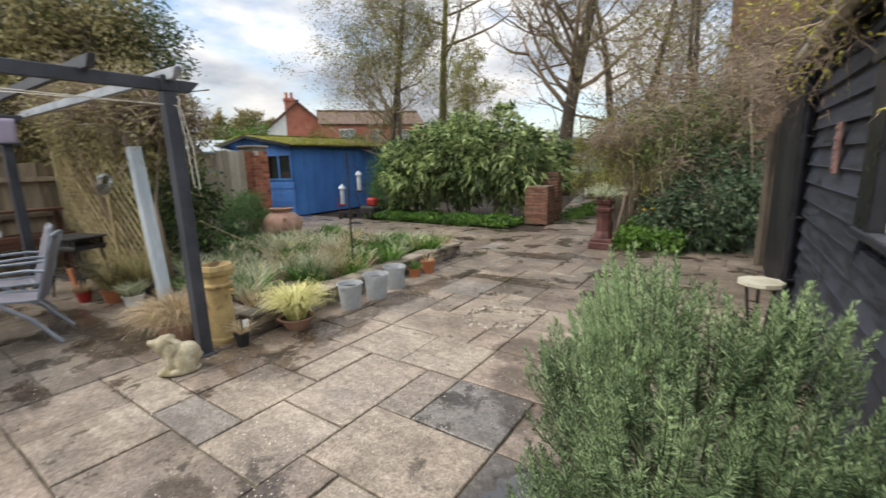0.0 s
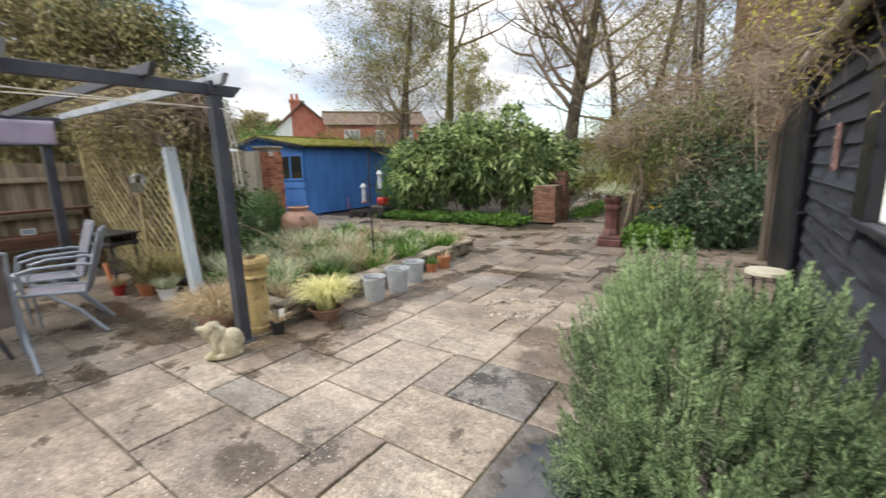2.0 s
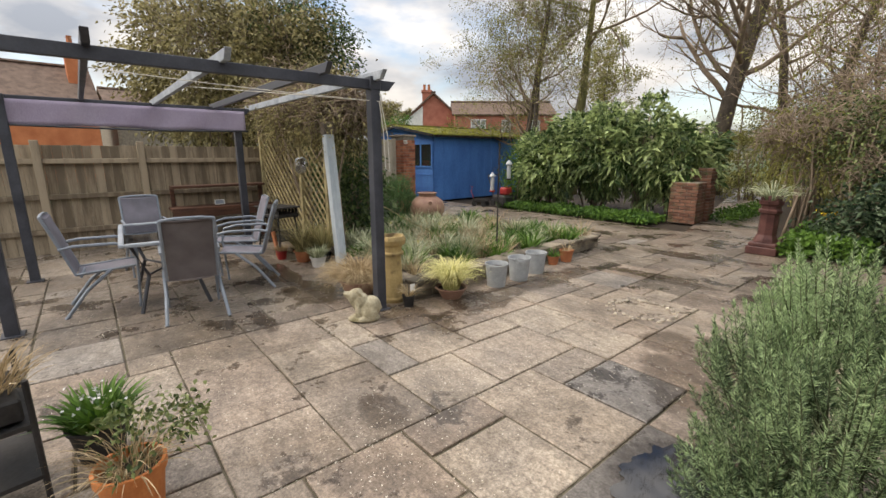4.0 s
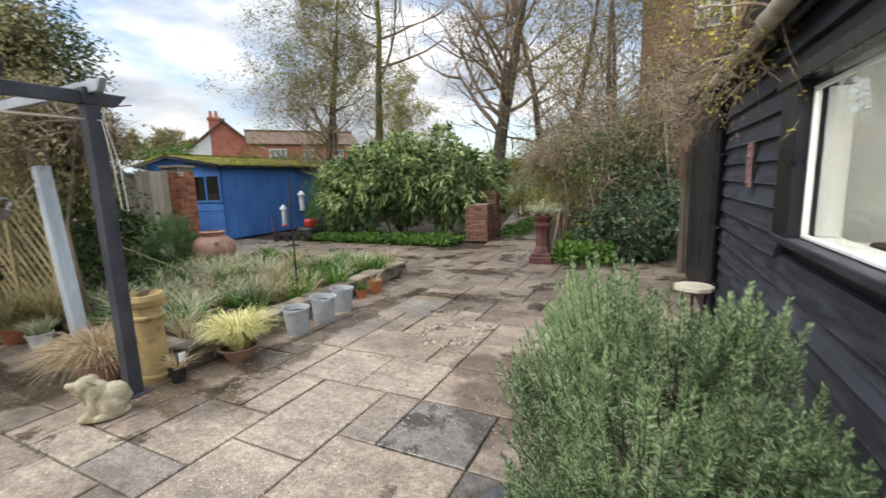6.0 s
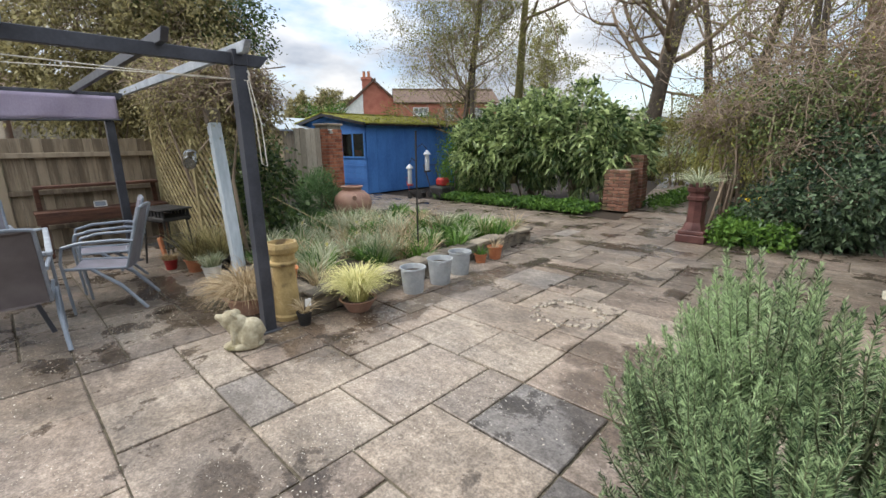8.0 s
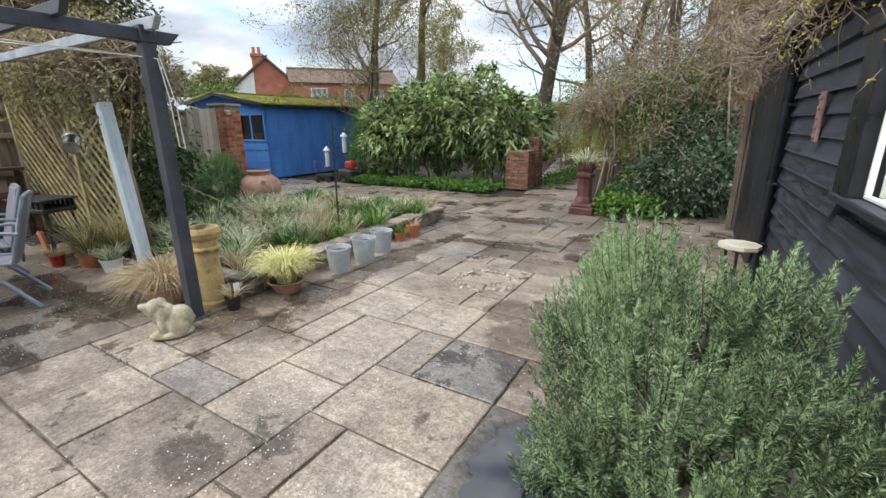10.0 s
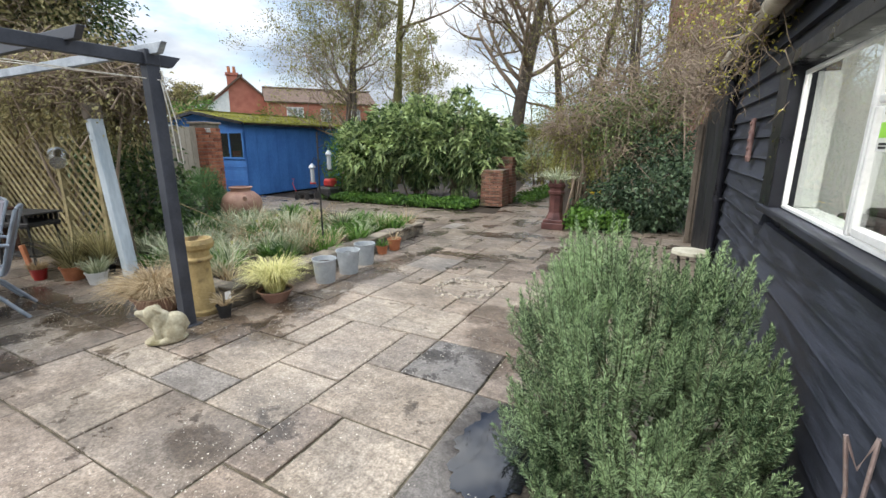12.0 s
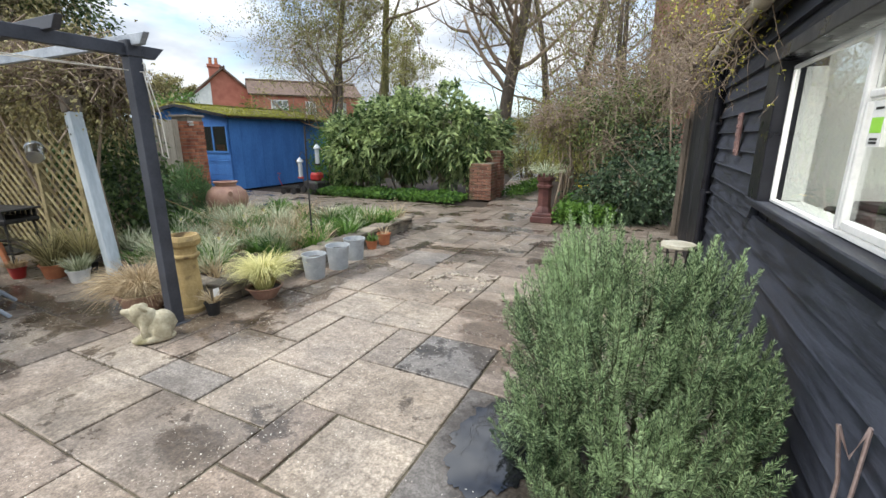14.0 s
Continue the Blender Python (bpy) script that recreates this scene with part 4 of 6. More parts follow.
# ---- houses and distance ----
def gable_house(name, label, m, w, l, h, rise, wall_mat, windows=(), chimney=None, white_gable=False):
    t = thing(name, label, "house", m)
    bm = boxes(((0, l / 2, h / 2), (w, l, h)))
    part("wall", bm, wall_mat, t)
    for y, mt in ((0.0, M_WHITE if white_gable else wall_mat), (l, wall_mat)):
        bm = bmesh.new()
        f = [bm.verts.new(v) for v in ((-w / 2, y, h), (w / 2, y, h), (0, y, h + rise))]
        g = [bm.verts.new(v) for v in ((-w / 2, y + 0.2, h), (w / 2, y + 0.2, h), (0, y + 0.2, h + rise))]
        bm.faces.new(f)
        bm.faces.new(g[::-1])
        for i in range(3):
            bm.faces.new((f[i], g[i], g[(i + 1) % 3], f[(i + 1) % 3]))
        bmesh.ops.recalc_face_normals(bm, faces=bm.faces)
        part("gable", bm, mt, t)
    for sgn in (-1, 1):
        bm = bmesh.new()
        c = Vector((sgn * w / 4, l / 2, h + rise / 2))
        ang = math.atan2(rise, w / 2)
        box(bm, c + Vector((0, 0, 0.08)), (math.hypot(w / 2, rise) + 0.4, l + 0.5, 0.12), turn=Euler((0, sgn * ang, 0)).to_matrix())
        part("roof", bm, M_TILE, t)
    for x, y, z, ww, hh, face in windows:
        fx = (x, y, z)
        s = (0.12, ww, hh) if face == "x" else (ww, 0.12, hh)
        wd = part("window_frame", boxes((fx, s)), M_WHITE, t)
        for i in (-1, 0, 1):
            for k in (-1, 1):
                o = (0.05 if x > 0 else -0.05, i * ww / 3.2, k * hh / 4.2) if face == "x" else (i * ww / 3.2, -0.05, k * hh / 4.2)
                s2 = (0.06, ww / 4.2, hh / 2.6) if face == "x" else (ww / 4.2, 0.06, hh / 2.6)
                part("pane", boxes((Vector(fx) + Vector(o), s2)), M_SMOKE, wd)
    if chimney:
        cx, cy, top = chimney
        part("chimney", boxes(((cx, cy, top / 2 + h / 2), (0.8, 0.7, top - h)), ((cx, cy, top), (0.95, 0.85, 0.2))), wall_mat, t)
        for dx in (-0.2, 0.2):
            part("chimney_pot", lathe([(0.13, 0), (0.11, 0.45), (0.14, 0.5)], 8, at=(cx + dx, cy, top + 0.1)), M_TERRA, t)
    return t


near_house = gable_house("brick_house", "red brick house with gable and tall chimney", pose(-30.9, 24.2, 0, 0, 0, 52), 5.0, 6.0, 4.5, 2.2, M_HOUSE, [], (-0.6, 0.9, 7.0), False)
bm = bmesh.new()
q = [(-2.52, 2.0), (-1.0, 2.0), (-0.95, 5.7), (-2.52, 4.45)]
u = [bm.verts.new((x, -0.06, z)) for x, z in q]
v = [bm.verts.new((x, 0.02, z)) for x, z in q]
bm.faces.new(u)
bm.faces.new(v[::-1])
for i in range(4):
    bm.faces.new((u[i], v[i], v[(i + 1) % 4], u[(i + 1) % 4]))
bmesh.ops.recalc_face_normals(bm, faces=bm.faces)
part("render_face", bm, M_WHITE, near_house, "white rendered half of the gable")
gable_house("brick_house", "lower red brick house joined to the first", pose(-30.5, 26.2, 0, 0, 0, -38), 5.0, 8.5, 4.8, 1.2, M_HOUSE, [(2.53, 2.0, 3.9, 1.3, 1.1, "x"), (2.53, 4.4, 3.9, 0.8, 1.0, "x"), (2.53, 6.9, 3.9, 0.8, 1.0, "x")])
gable_house("brick_house", "orange brick house with a tall chimney stack", pose(-34, -4.5, 0, 0, 0, 4), 7, 4.8, 4.0, 2.4, stuff("orange_brick", (0.45, 0.14, 0.06), (0.60, 0.22, 0.10), scale=2, rough=(0.85, 0.95), bump=0.1), [], (1.2, 4.3, 7.4))
gable_house("slate_house", "grey slate roofed house behind the fence", pose(-38, 1.2, 0, 0, 0, 4), 8, 6, 3.9, 1.9, M_MORTAR)
gable_house("tall_brick_house", "tall red brick house behind the bare trees", pose(3.0, 17.0, 0, 0, 0, 0), 6.6, 7, 8.6, 3.0, stuff("dusky_pink_brick", (0.20, 0.10, 0.075), (0.36, 0.205, 0.16), scale=2.2, fine=24, rough=(0.85, 0.95), bump=0.15), [(-1.2, -0.03, 6.7, 1.1, 1.3, "y"), (1.4, -0.03, 6.7, 1.1, 1.3, "y"), (-1.2, -0.03, 3.7, 1.1, 1.3, "y"), (1.4, -0.03, 3.7, 1.1, 1.3, "y")])
hut = thing("grey_outbuilding", "pale grey sheet-roofed outbuilding behind the shed", "outbuilding", pose(-14.6, 8.2, 0, 0, 0, 10))
part("body", boxes(((0, 0, 1.0), (2.2, 3.0, 2.0))), M_OLDWOOD, hut)
bm = bmesh.new()
box(bm, (0, 0, 2.25), (2.5, 3.3, 0.06), turn=Euler((0, radians(12), 0)).to_matrix())
part("roof", bm, stuff("pale_blue_sheet_roof", (0.30, 0.36, 0.40), (0.48, 0.54, 0.57), scale=3, rough=(0.5, 0.7), bump=0.1), hut)

# wooded hill on the skyline
bm = bmesh.new()
N = 120
for i in range(N + 1):
    a = radians(-40 + 200 * i / N)
    r = 150 + 12 * math.sin(i * 0.7)
    h = 8 + 4 * noise.noise(Vector((i * 0.09, 0, 3))) + 2.5 * noise.noise(Vector((i * 0.6, 2, 3)))
    x, y = -r * math.sin(a), r * math.cos(a)
    for k, (rr, hh) in enumerate(((0.85, -0.5), (0.95, h * 0.7), (1.0, h), (1.2, h * 0.8))):
        bm.verts.new((x * rr, y * rr, hh))
bm.verts.ensure_lookup_table()
for i in range(N):
    for k in range(3):
        v = i * 4 + k
        bm.faces.new([bm.verts[j] for j in (v, v + 4, v + 5, v + 1)])
hill = obj("backdrop", bm, M_HILL)
tagged(hill, "low wooded hill on the far skyline", "hill", kind="structure")


# ---- shrubs ----
def bush(name, label, blobs, leaf_len, leaf_w, material, seed, per=14, spread=0.12, droop=0.3, category="shrub", stems=7, twigs=0, hollow=0.55):
    rng = np.random.default_rng(seed)
    t = thing(name, label, category)
    out, P, W = [], [], []
    for c, s, count in blobs:
        p, w = clumps(rng, c, s, count, per, spread, hollow)
        P.append(p)
        W.append(w)
        for k in range(stems + twigs):
            d = rng.normal(size=3)
            d[2] = abs(d[2])
            fine = k >= stems
            end = np.array(c) + d / np.linalg.norm(d) * np.array(s) * (rng.uniform(0.8, 1.15) if fine else 0.8)
            if fine:
                base = np.array(c) + rng.normal(size=3) * np.array(s) * 0.4
                mid = (base + end) / 2 + rng.normal(size=3) * 0.10
                far = end + rng.normal(size=3) * 0.12 - [0, 0, 0.10]
                out.append(([base, mid, end, far], [0.009, 0.007, 0.005, 0.002], 3))
            else:
                base = np.array((c[0] + rng.normal() * 0.1, c[1] + rng.normal() * 0.1, -0.05))
                mid = (base + end) / 2 + rng.normal(size=3) * 0.12
                out.append(([base, mid, end], [0.03, 0.02, 0.006], 5))
    tubes_mesh("stem_work", out, M_TWIG, t)
    leaves("crown", np.concatenate(P), np.concatenate(W), leaf_len, leaf_w, material, t, seed, droop=droop)
    return t


bush("laurel_bush", "broad glossy green laurel bush with drooping leaves",
     [((-7.4, 9.9, 1.25), (1.0, 0.8, 0.85), 380), ((-6.2, 10.4, 1.62), (1.2, 1.0, 1.12), 520), ((-5.0, 10.7, 1.62), (1.2, 1.0, 1.08), 480), ((-4.2, 10.7, 1.35), (0.8, 0.8, 0.8), 260)], 0.23, 0.072, L_LAUREL, 3, per=13, spread=0.06, droop=0.3, stems=9)
bush("yellow_green_shrub", "loose yellow green shrub beside the shed", [((-8.2, 9.75, 0.95), (0.6, 0.6, 1.0), 330)], 0.09, 0.03, L_GREEN, 33)
bush("evergreen_shrub", "dense dark evergreen shrub beside the studio",
     [((0.15, 8.5, 0.55), (0.65, 0.8, 0.62), 420), ((-0.35, 8.2, 0.35), (0.5, 0.5, 0.42), 240), ((0.15, 9.3, 1.15), (0.6, 0.7, 0.55), 230)], 0.095, 0.05, L_DARK, 4, per=16, twigs=40)
bush("berry_shrub", "loose shrub with small mid green leaves and bare lower stems",
     [((-0.75, 9.3, 1.75), (0.75, 0.7, 0.72), 260), ((-0.05, 9.5, 2.0), (0.65, 0.7, 0.75), 200), ((-0.45, 9.0, 1.2), (0.55, 0.5, 0.5), 110)], 0.065, 0.036, L_MID, 43, per=13, spread=0.13, twigs=120, hollow=0.25, stems=9)
bush("twiggy_shrub", "half bare brown twiggy shrub with small leaves",
     [((-0.3, 10.2, 2.4), (1.2, 1.0, 1.1), 130), ((0.5, 9.8, 2.5), (0.7, 0.9, 0.9), 90), ((-1.6, 11.4, 2.0), (1.1, 1.0, 1.3), 150), ((0.6, 11.6, 3.2), (1.1, 1.0, 1.1), 90)], 0.055, 0.028, L_OLIVE, 41, per=12, spread=0.16, twigs=150, hollow=0.3)
bush("weeping_shrub", "pale trailing shrub with fine drooping twigs", [((-1.5, 9.4, 1.7), (0.75, 0.7, 0.7), 160)], 0.07, 0.012, L_OLIVE, 42, per=10, spread=0.16, droop=0.9, twigs=260, hollow=0.2)
bush("climber_mound", "brown tangled climber heaped on the trellis",
     [((-6.3, 2.35, 2.15), (1.3, 0.55, 0.52), 420), ((-7.8, 2.5, 2.3), (1.2, 0.6, 0.7), 320), ((-5.35, 2.45, 2.0), (0.6, 0.5, 0.55), 320)], 0.05, 0.028, L_CONIFER, 5, per=14, twigs=460, hollow=0.3, stems=2)
bush("ivy_clump", "dark green ivy on the garden boundary", [((-6.2, 3.05, 0.8), (0.6, 0.35, 0.85), 260), ((-8.5, 3.7, 1.1), (0.8, 0.5, 1.2), 280)], 0.075, 0.06, L_IVY, 6, per=12)
bush("holm_oak_hedge", "tall olive brown evergreen behind the fence",
     [((-11.6, 2.0, 3.5), (1.9, 1.4, 1.9), 1100), ((-10.2, 3.3, 3.4), (1.3, 1.0, 1.4), 800), ((-13.6, 3.6, 3.0), (1.6, 1.4, 2.0), 520)], 0.11, 0.055, L_CONIFER, 7, per=17, spread=0.17, twigs=160)
bush("dark_evergreen", "dark evergreen crown rising behind the pergola", [((-10.2, 3.7, 4.4), (1.0, 1.0, 0.9), 340), ((-9.8, 4.2, 3.9), (0.8, 0.8, 0.8), 190)], 0.10, 0.04, L_IVY, 8, per=14, spread=0.13)
bush("clipped_hedge", "clipped green hedge behind the shed", [((-17.5, 11.0, 1.7), (2.4, 1.2, 1.3), 420), ((-15.5, 14.0, 1.6), (1.6, 1.5, 1.3), 320), ((-21, 13, 2.0), (2.5, 1.5, 1.5), 320)], 0.12, 0.06, L_GREEN, 9, per=14)
bush("path_hedge", "bright green hedge at the end of the path", [((-4.3, 16.8, 1.3), (1.5, 0.8, 1.4), 520), ((-2.2, 15.0, 0.9), (0.7, 1.5, 0.9), 260)], 0.09, 0.05, L_OLIVE, 10, per=14)
for k, (x, y, sx) in enumerate(((-24, 30, 3), (-12, 26, 4), (-4, 27, 4), (6, 24, 4), (-20, 22, 2.2))):
    bush("far_hedge", "half bare hedgerow beyond the gardens", [((x, y, 1.8), (sx, 1.6, 1.8), 420)], 0.13, 0.06, L_CONIFER if k % 2 else L_IVY, 50 + k, per=12, spread=0.25, twigs=120)


def tree(name, label, base, height, radius, seed, depth=4, way=(0, 0, 1), leaf_mat=L_OLIVE, leaf_len=0.07, per_tip=2, rise=0.12, split=(2, 3), limbs=14, low=0.3, spread=0.9, bark=M_BARK, stems=1):
    rng = np.random.default_rng(seed)
    t = thing(name, label, "tree", pose(*base))
    tips, limb_out = [], []
    for s in range(stems):
        lean = Vector(way) + (Vector((rng.normal() * 0.13, rng.normal() * 0.13, 0)) if stems > 1 else Vector())
        o = Vector((rng.normal() * 0.15, rng.normal() * 0.15, -0.1)) if stems > 1 else Vector((0, 0, -0.1))
        pts, rad, p, d = [o], [radius * 1.3], o.copy(), lean.normalized()
        for i in range(10):
            d = (d + Vector((rng.normal() * 0.045, rng.normal() * 0.045, 0.04))).normalized()
            p = p + d * height / 10
            pts.append(p.copy())
            rad.append(radius * (1 - 0.085 * (i + 1)))
        tubes_mesh("trunk", [(pts, rad, 10)], bark, t)
        for k in range(limbs):
            f = low + (1 - low) * (k + rng.random()) / limbs
            i = min(int(f * 10), 9)
            q = pts[i].lerp(pts[i + 1], f * 10 - i)
            a = rng.uniform(0, 2 * math.pi)
            nd = Vector((math.cos(a), math.sin(a), rng.uniform(0.1, 0.9)))
            branch_work(rng, q, nd, height * 0.34 * spread * (1.25 - 0.7 * f), rad[i] * 0.42, depth - 1, limb_out, tips, rise=rise, split=split)
    tubes_mesh("limb_work", limb_out, M_TWIG, t)
    if per_tip:
        c = np.array([tuple(q) for q, _ in tips for _ in range(per_tip)]) + rng.normal(size=(len(tips) * per_tip, 3)) * 0.10
        leaves("crown", c, rng.normal(size=(len(tips) * per_tip, 3)), leaf_len, leaf_len * 0.55, leaf_mat, t, seed)
    return t


M_MOSSBARK = stuff("mossy_green_bark", (0.10, 0.10, 0.04), (0.26, 0.24, 0.10), scale=5, stretch=(1, 1, 0.4), rough=(0.85, 1), bump=0.7)
tree("budding_tree", "slim many-stemmed tree with olive young leaves", (-10.25, 11.9, 0), 8.2, 0.115, 11, stems=3, limbs=15, low=0.2, spread=0.8, per_tip=6, split=(2, 3), leaf_len=0.06)
tree("straight_tree", "tall straight tree with a mossy trunk", (-9.65, 14.4, 0), 12, 0.21, 12, per_tip=1, bark=M_MOSSBARK, low=0.42, limbs=12, rise=0.0)
tree("bare_tree", "large bare grey tree with spreading limbs", (-6.1, 18.6, 0), 12.5, 0.34, 13, per_tip=2, limbs=26, low=0.25, split=(2, 4), leaf_len=0.06)
tree("bare_tree", "bare tree beside the garden path", (-4.6, 20.5, 0), 11, 0.22, 17, per_tip=1, limbs=15, low=0.25)
tree("thicket_tree", "thin bare tree rising from the thicket", (-2.1, 14.5, 0), 8.5, 0.12, 14, per_tip=2, stems=2, limbs=12, low=0.2)
tree("thicket_tree", "brown leaning bare tree by the tall house", (-0.7, 12.6, 0), 7.5, 0.11, 15, per_tip=2, way=(0.16, -0.1, 1), stems=2, limbs=13, low=0.2)
tree("thicket_tree", "brown bare tree near the studio roof", (1.6, 12.4, 0), 7, 0.12, 16, per_tip=2, stems=2, limbs=13, low=0.25)
tree("far_tree", "bare tree far behind the shed", (-15, 22, 0), 8, 0.14, 18, per_tip=3, limbs=14, low=0.2)
tree("far_tree", "bare tree beyond the gardens", (-24, 40, 0), 11, 0.2, 19, per_tip=3, limbs=16, low=0.2, leaf_len=0.2)
tree("far_tree", "conifer-dark tree beyond the brick house", (-54, 29.5, 0), 7.0, 0.2, 20, per_tip=2, limbs=18, low=0.2, leaf_len=0.3, leaf_mat=L_CONIFER)
tree("far_tree", "brown bare tree beyond the brick house", (-52, 33, 0), 7.4, 0.2, 23, per_tip=2, limbs=18, low=0.2, leaf_len=0.3, leaf_mat=L_CONIFER)

tree("far_tree", "dark bare tree on the skyline beyond the houses", (-51.5, 40, 0), 7.0, 0.2, 24, per_tip=2, limbs=18, low=0.2, leaf_len=0.3, leaf_mat=L_CONIFER)
tree("far_tree", "brown twiggy tree on the skyline", (-53, 36.5, 0), 6.4, 0.2, 25, per_tip=2, limbs=18, low=0.2, leaf_len=0.3, leaf_mat=L_CONIFER)

# climber along the studio eaves
climb = thing("eaves_climber", "bare twisting climber with yellow green buds on the eaves", "climber")
rng = np.random.default_rng(60)
out, tips = [], []
for k in range(44):
    y = rng.uniform(2.5, 7.6)
    start = Vector((0.96 - 0.035 * y + rng.normal() * 0.03, y, EAVES + rng.uniform(-0.05, 0.12)))
    branch_work(rng, start, Vector((-0.35, rng.normal() * 0.9, rng.uniform(-0.6, 0.7))), rng.uniform(0.25, 0.6), 0.011, 2, out, tips, kink=0.7, rise=-0.14)
for k in range(2):
    start = Vector((0.87, 2.75 + rng.normal() * 0.2, EAVES))
    branch_work(rng, start, Vector((-0.10, rng.normal() * 0.3, -1)), rng.uniform(0.4, 0.6), 0.004, 1, out, tips, kink=0.4, rise=-0.2)
main = [Vector((0.62 + 0.0157 * i + 0.05 * math.sin(i), 7.6 - i * 0.45, EAVES + 0.05 + 0.05 * math.cos(i * 1.7))) for i in range(12)]
out.append((main, [0.013] * 12, 6))
tubes_mesh("vine", out, M_TWIG, climb)
near = [q for q, _ in tips if q.y < 3.9]
c = np.array([tuple(q) for q in near[::2] for _ in range(3)])
c = c + rng.normal(size=c.shape) * 0.02
leaves("bud_work", c, rng.normal(size=(len(c), 3)), 0.024, 0.013, L_BUD, climb, 61, "yellow green buds")

# ---- fence, shelf, trellis ----
FX = -8.5
fence = thing("fence", "silvered close-boarded fence with rails", "fence", pose(FX, 0, 0))
y = -3.0
while y < 2.9:
    part("plank", boxes(((rng_k.uniform(-0.004, 0.004), y, 0.83), (0.018, 0.116, 1.66 + rng_k.uniform(-0.012, 0.012))), bevel=0.003), M_OLDWOOD, fence)
    y += 0.118
for z in (0.35, 0.88, 1.42):
    part("rail", boxes(((0.045, -0.05, z), (0.06, 5.9, 0.075)), bevel=0.006), M_OLDWOOD, fence)
for y in (-2.9, -1.0, 0.3, 2.7):
    part("post", boxes(((0.05, y, 0.86), (0.10, 0.10, 1.74)), bevel=0.006), M_OLDWOOD, fence)
shelf = thing("potting_shelf", "dark red brown timber potting bench against the fence", "bench", pose(FX + 0.45, 1.35, 0))
part("top_shelf", boxes(((0, 0, 0.98), (0.26, 1.5, 0.04)), bevel=0.004), M_REDBROWN, shelf)
part("low_shelf", boxes(((0.1, 0, 0.62), (0.42, 1.6, 0.05)), bevel=0.004), M_REDBROWN, shelf)
part("front_board", boxes(((0.3, 0, 0.54), (0.03, 1.6, 0.12)), bevel=0.004), M_REDBROWN, shelf)
for y in (-0.72, 0.72):
    for x in (-0.1, 0.26):
        part("leg", boxes(((x, y, 0.5 if x < 0 else 0.3), (0.06, 0.06, 1.0 if x < 0 else 0.6)), bevel=0.004), M_REDBROWN, shelf)
card = thing("plant_label", "small white framed card on the potting bench", "card", pose(FX + 0.6, 1.3, 0.65, 0, -12, 0))
part("card", boxes(((0, 0, 0.05), (0.006, 0.16, 0.09))), M_PLAIN, card)
part("face", boxes(((0.004, 0, 0.05), (0.003, 0.13, 0.065))), M_FRAME, card)

TY = 2.25
trellis = thing("trellis", "yellowed diamond lattice trellis overgrown with climber", "trellis", pose(0, TY, 0))
for x in (-8.4, -6.45, -5.5):
    part("post", boxes(((x, 0.0, 0.98), (0.085, 0.085, 1.96)), bevel=0.006), M_LATTICE, trellis)
part("rail", boxes(((-6.85, -0.01, 1.88), (3.2, 0.04, 0.06)), bevel=0.004), M_LATTICE, trellis)
for k in range(-16, 22):
    for sgn in (-1, 1):
        x0 = -8.4 + k * 0.19
        a, b = Vector((x0, 0.014 * sgn, 0.15)), Vector((x0 + 2.1, 0.014 * sgn, 1.86))
        if sgn < 0:
            a, b = Vector((x0 + 2.1, -0.014, 0.15)), Vector((x0, -0.014, 1.86))
        lo, hi = -8.4, -5.4
        ta, tb = sorted(((lo - a.x) / (b.x - a.x), (hi - a.x) / (b.x - a.x)))
        ta, tb = max(0, ta), min(1, tb)
        if tb - ta < 0.08:
            continue
        p, q = a.lerp(b, ta), a.lerp(b, tb)
        d = q - p
        bm = bmesh.new()
        box(bm, (p + q) / 2, (0.011, 0.024, d.length), turn=d.to_track_quat("Z", "X").to_matrix())
        part("slat", bm, M_LATTICE, trellis)
pp = thing("painted_post", "pale blue painted timber post leaning by the trellis", "post", pose(-4.83, 2.08, 0, 0, -7, 0))
part("shaft", boxes(((0, 0, 0.9), (0.12, 0.12, 1.8)), bevel=0.008), M_PALEPOST, pp)
part("collar", boxes(((0, 0, 1.86), (0.14, 0.14, 0.16)), bevel=0.01), M_BARK, pp, "dark weathered top")
can = thing("hanging_can", "shiny metal can hung on the trellis", "can", pose(-6.0, 2.06, 1.34, -65, 20, 75))
part("can_body", lathe([(0.001, -0.10), (0.075, -0.10), (0.085, 0.10), (0.09, 0.105), (0.08, 0.10), (0.07, -0.09), (0.001, -0.09)], 18), stuff("bright_tin", (0.55, 0.57, 0.6), (0.75, 0.77, 0.8), scale=9, rough=(0.15, 0.3), bump=0.02, metal=1.0), can, smooth=True)
part("can_lid", lathe([(0.001, 0.135), (0.09, 0.135), (0.092, 0.15), (0.001, 0.155)], 18), M_ZINC, can)

# ---- patio set ----
def tube_bm(*runs, seg=7):
    bm = bmesh.new()
    for pts, r in runs:
        tube(bm, pts, r, seg)
    return bm


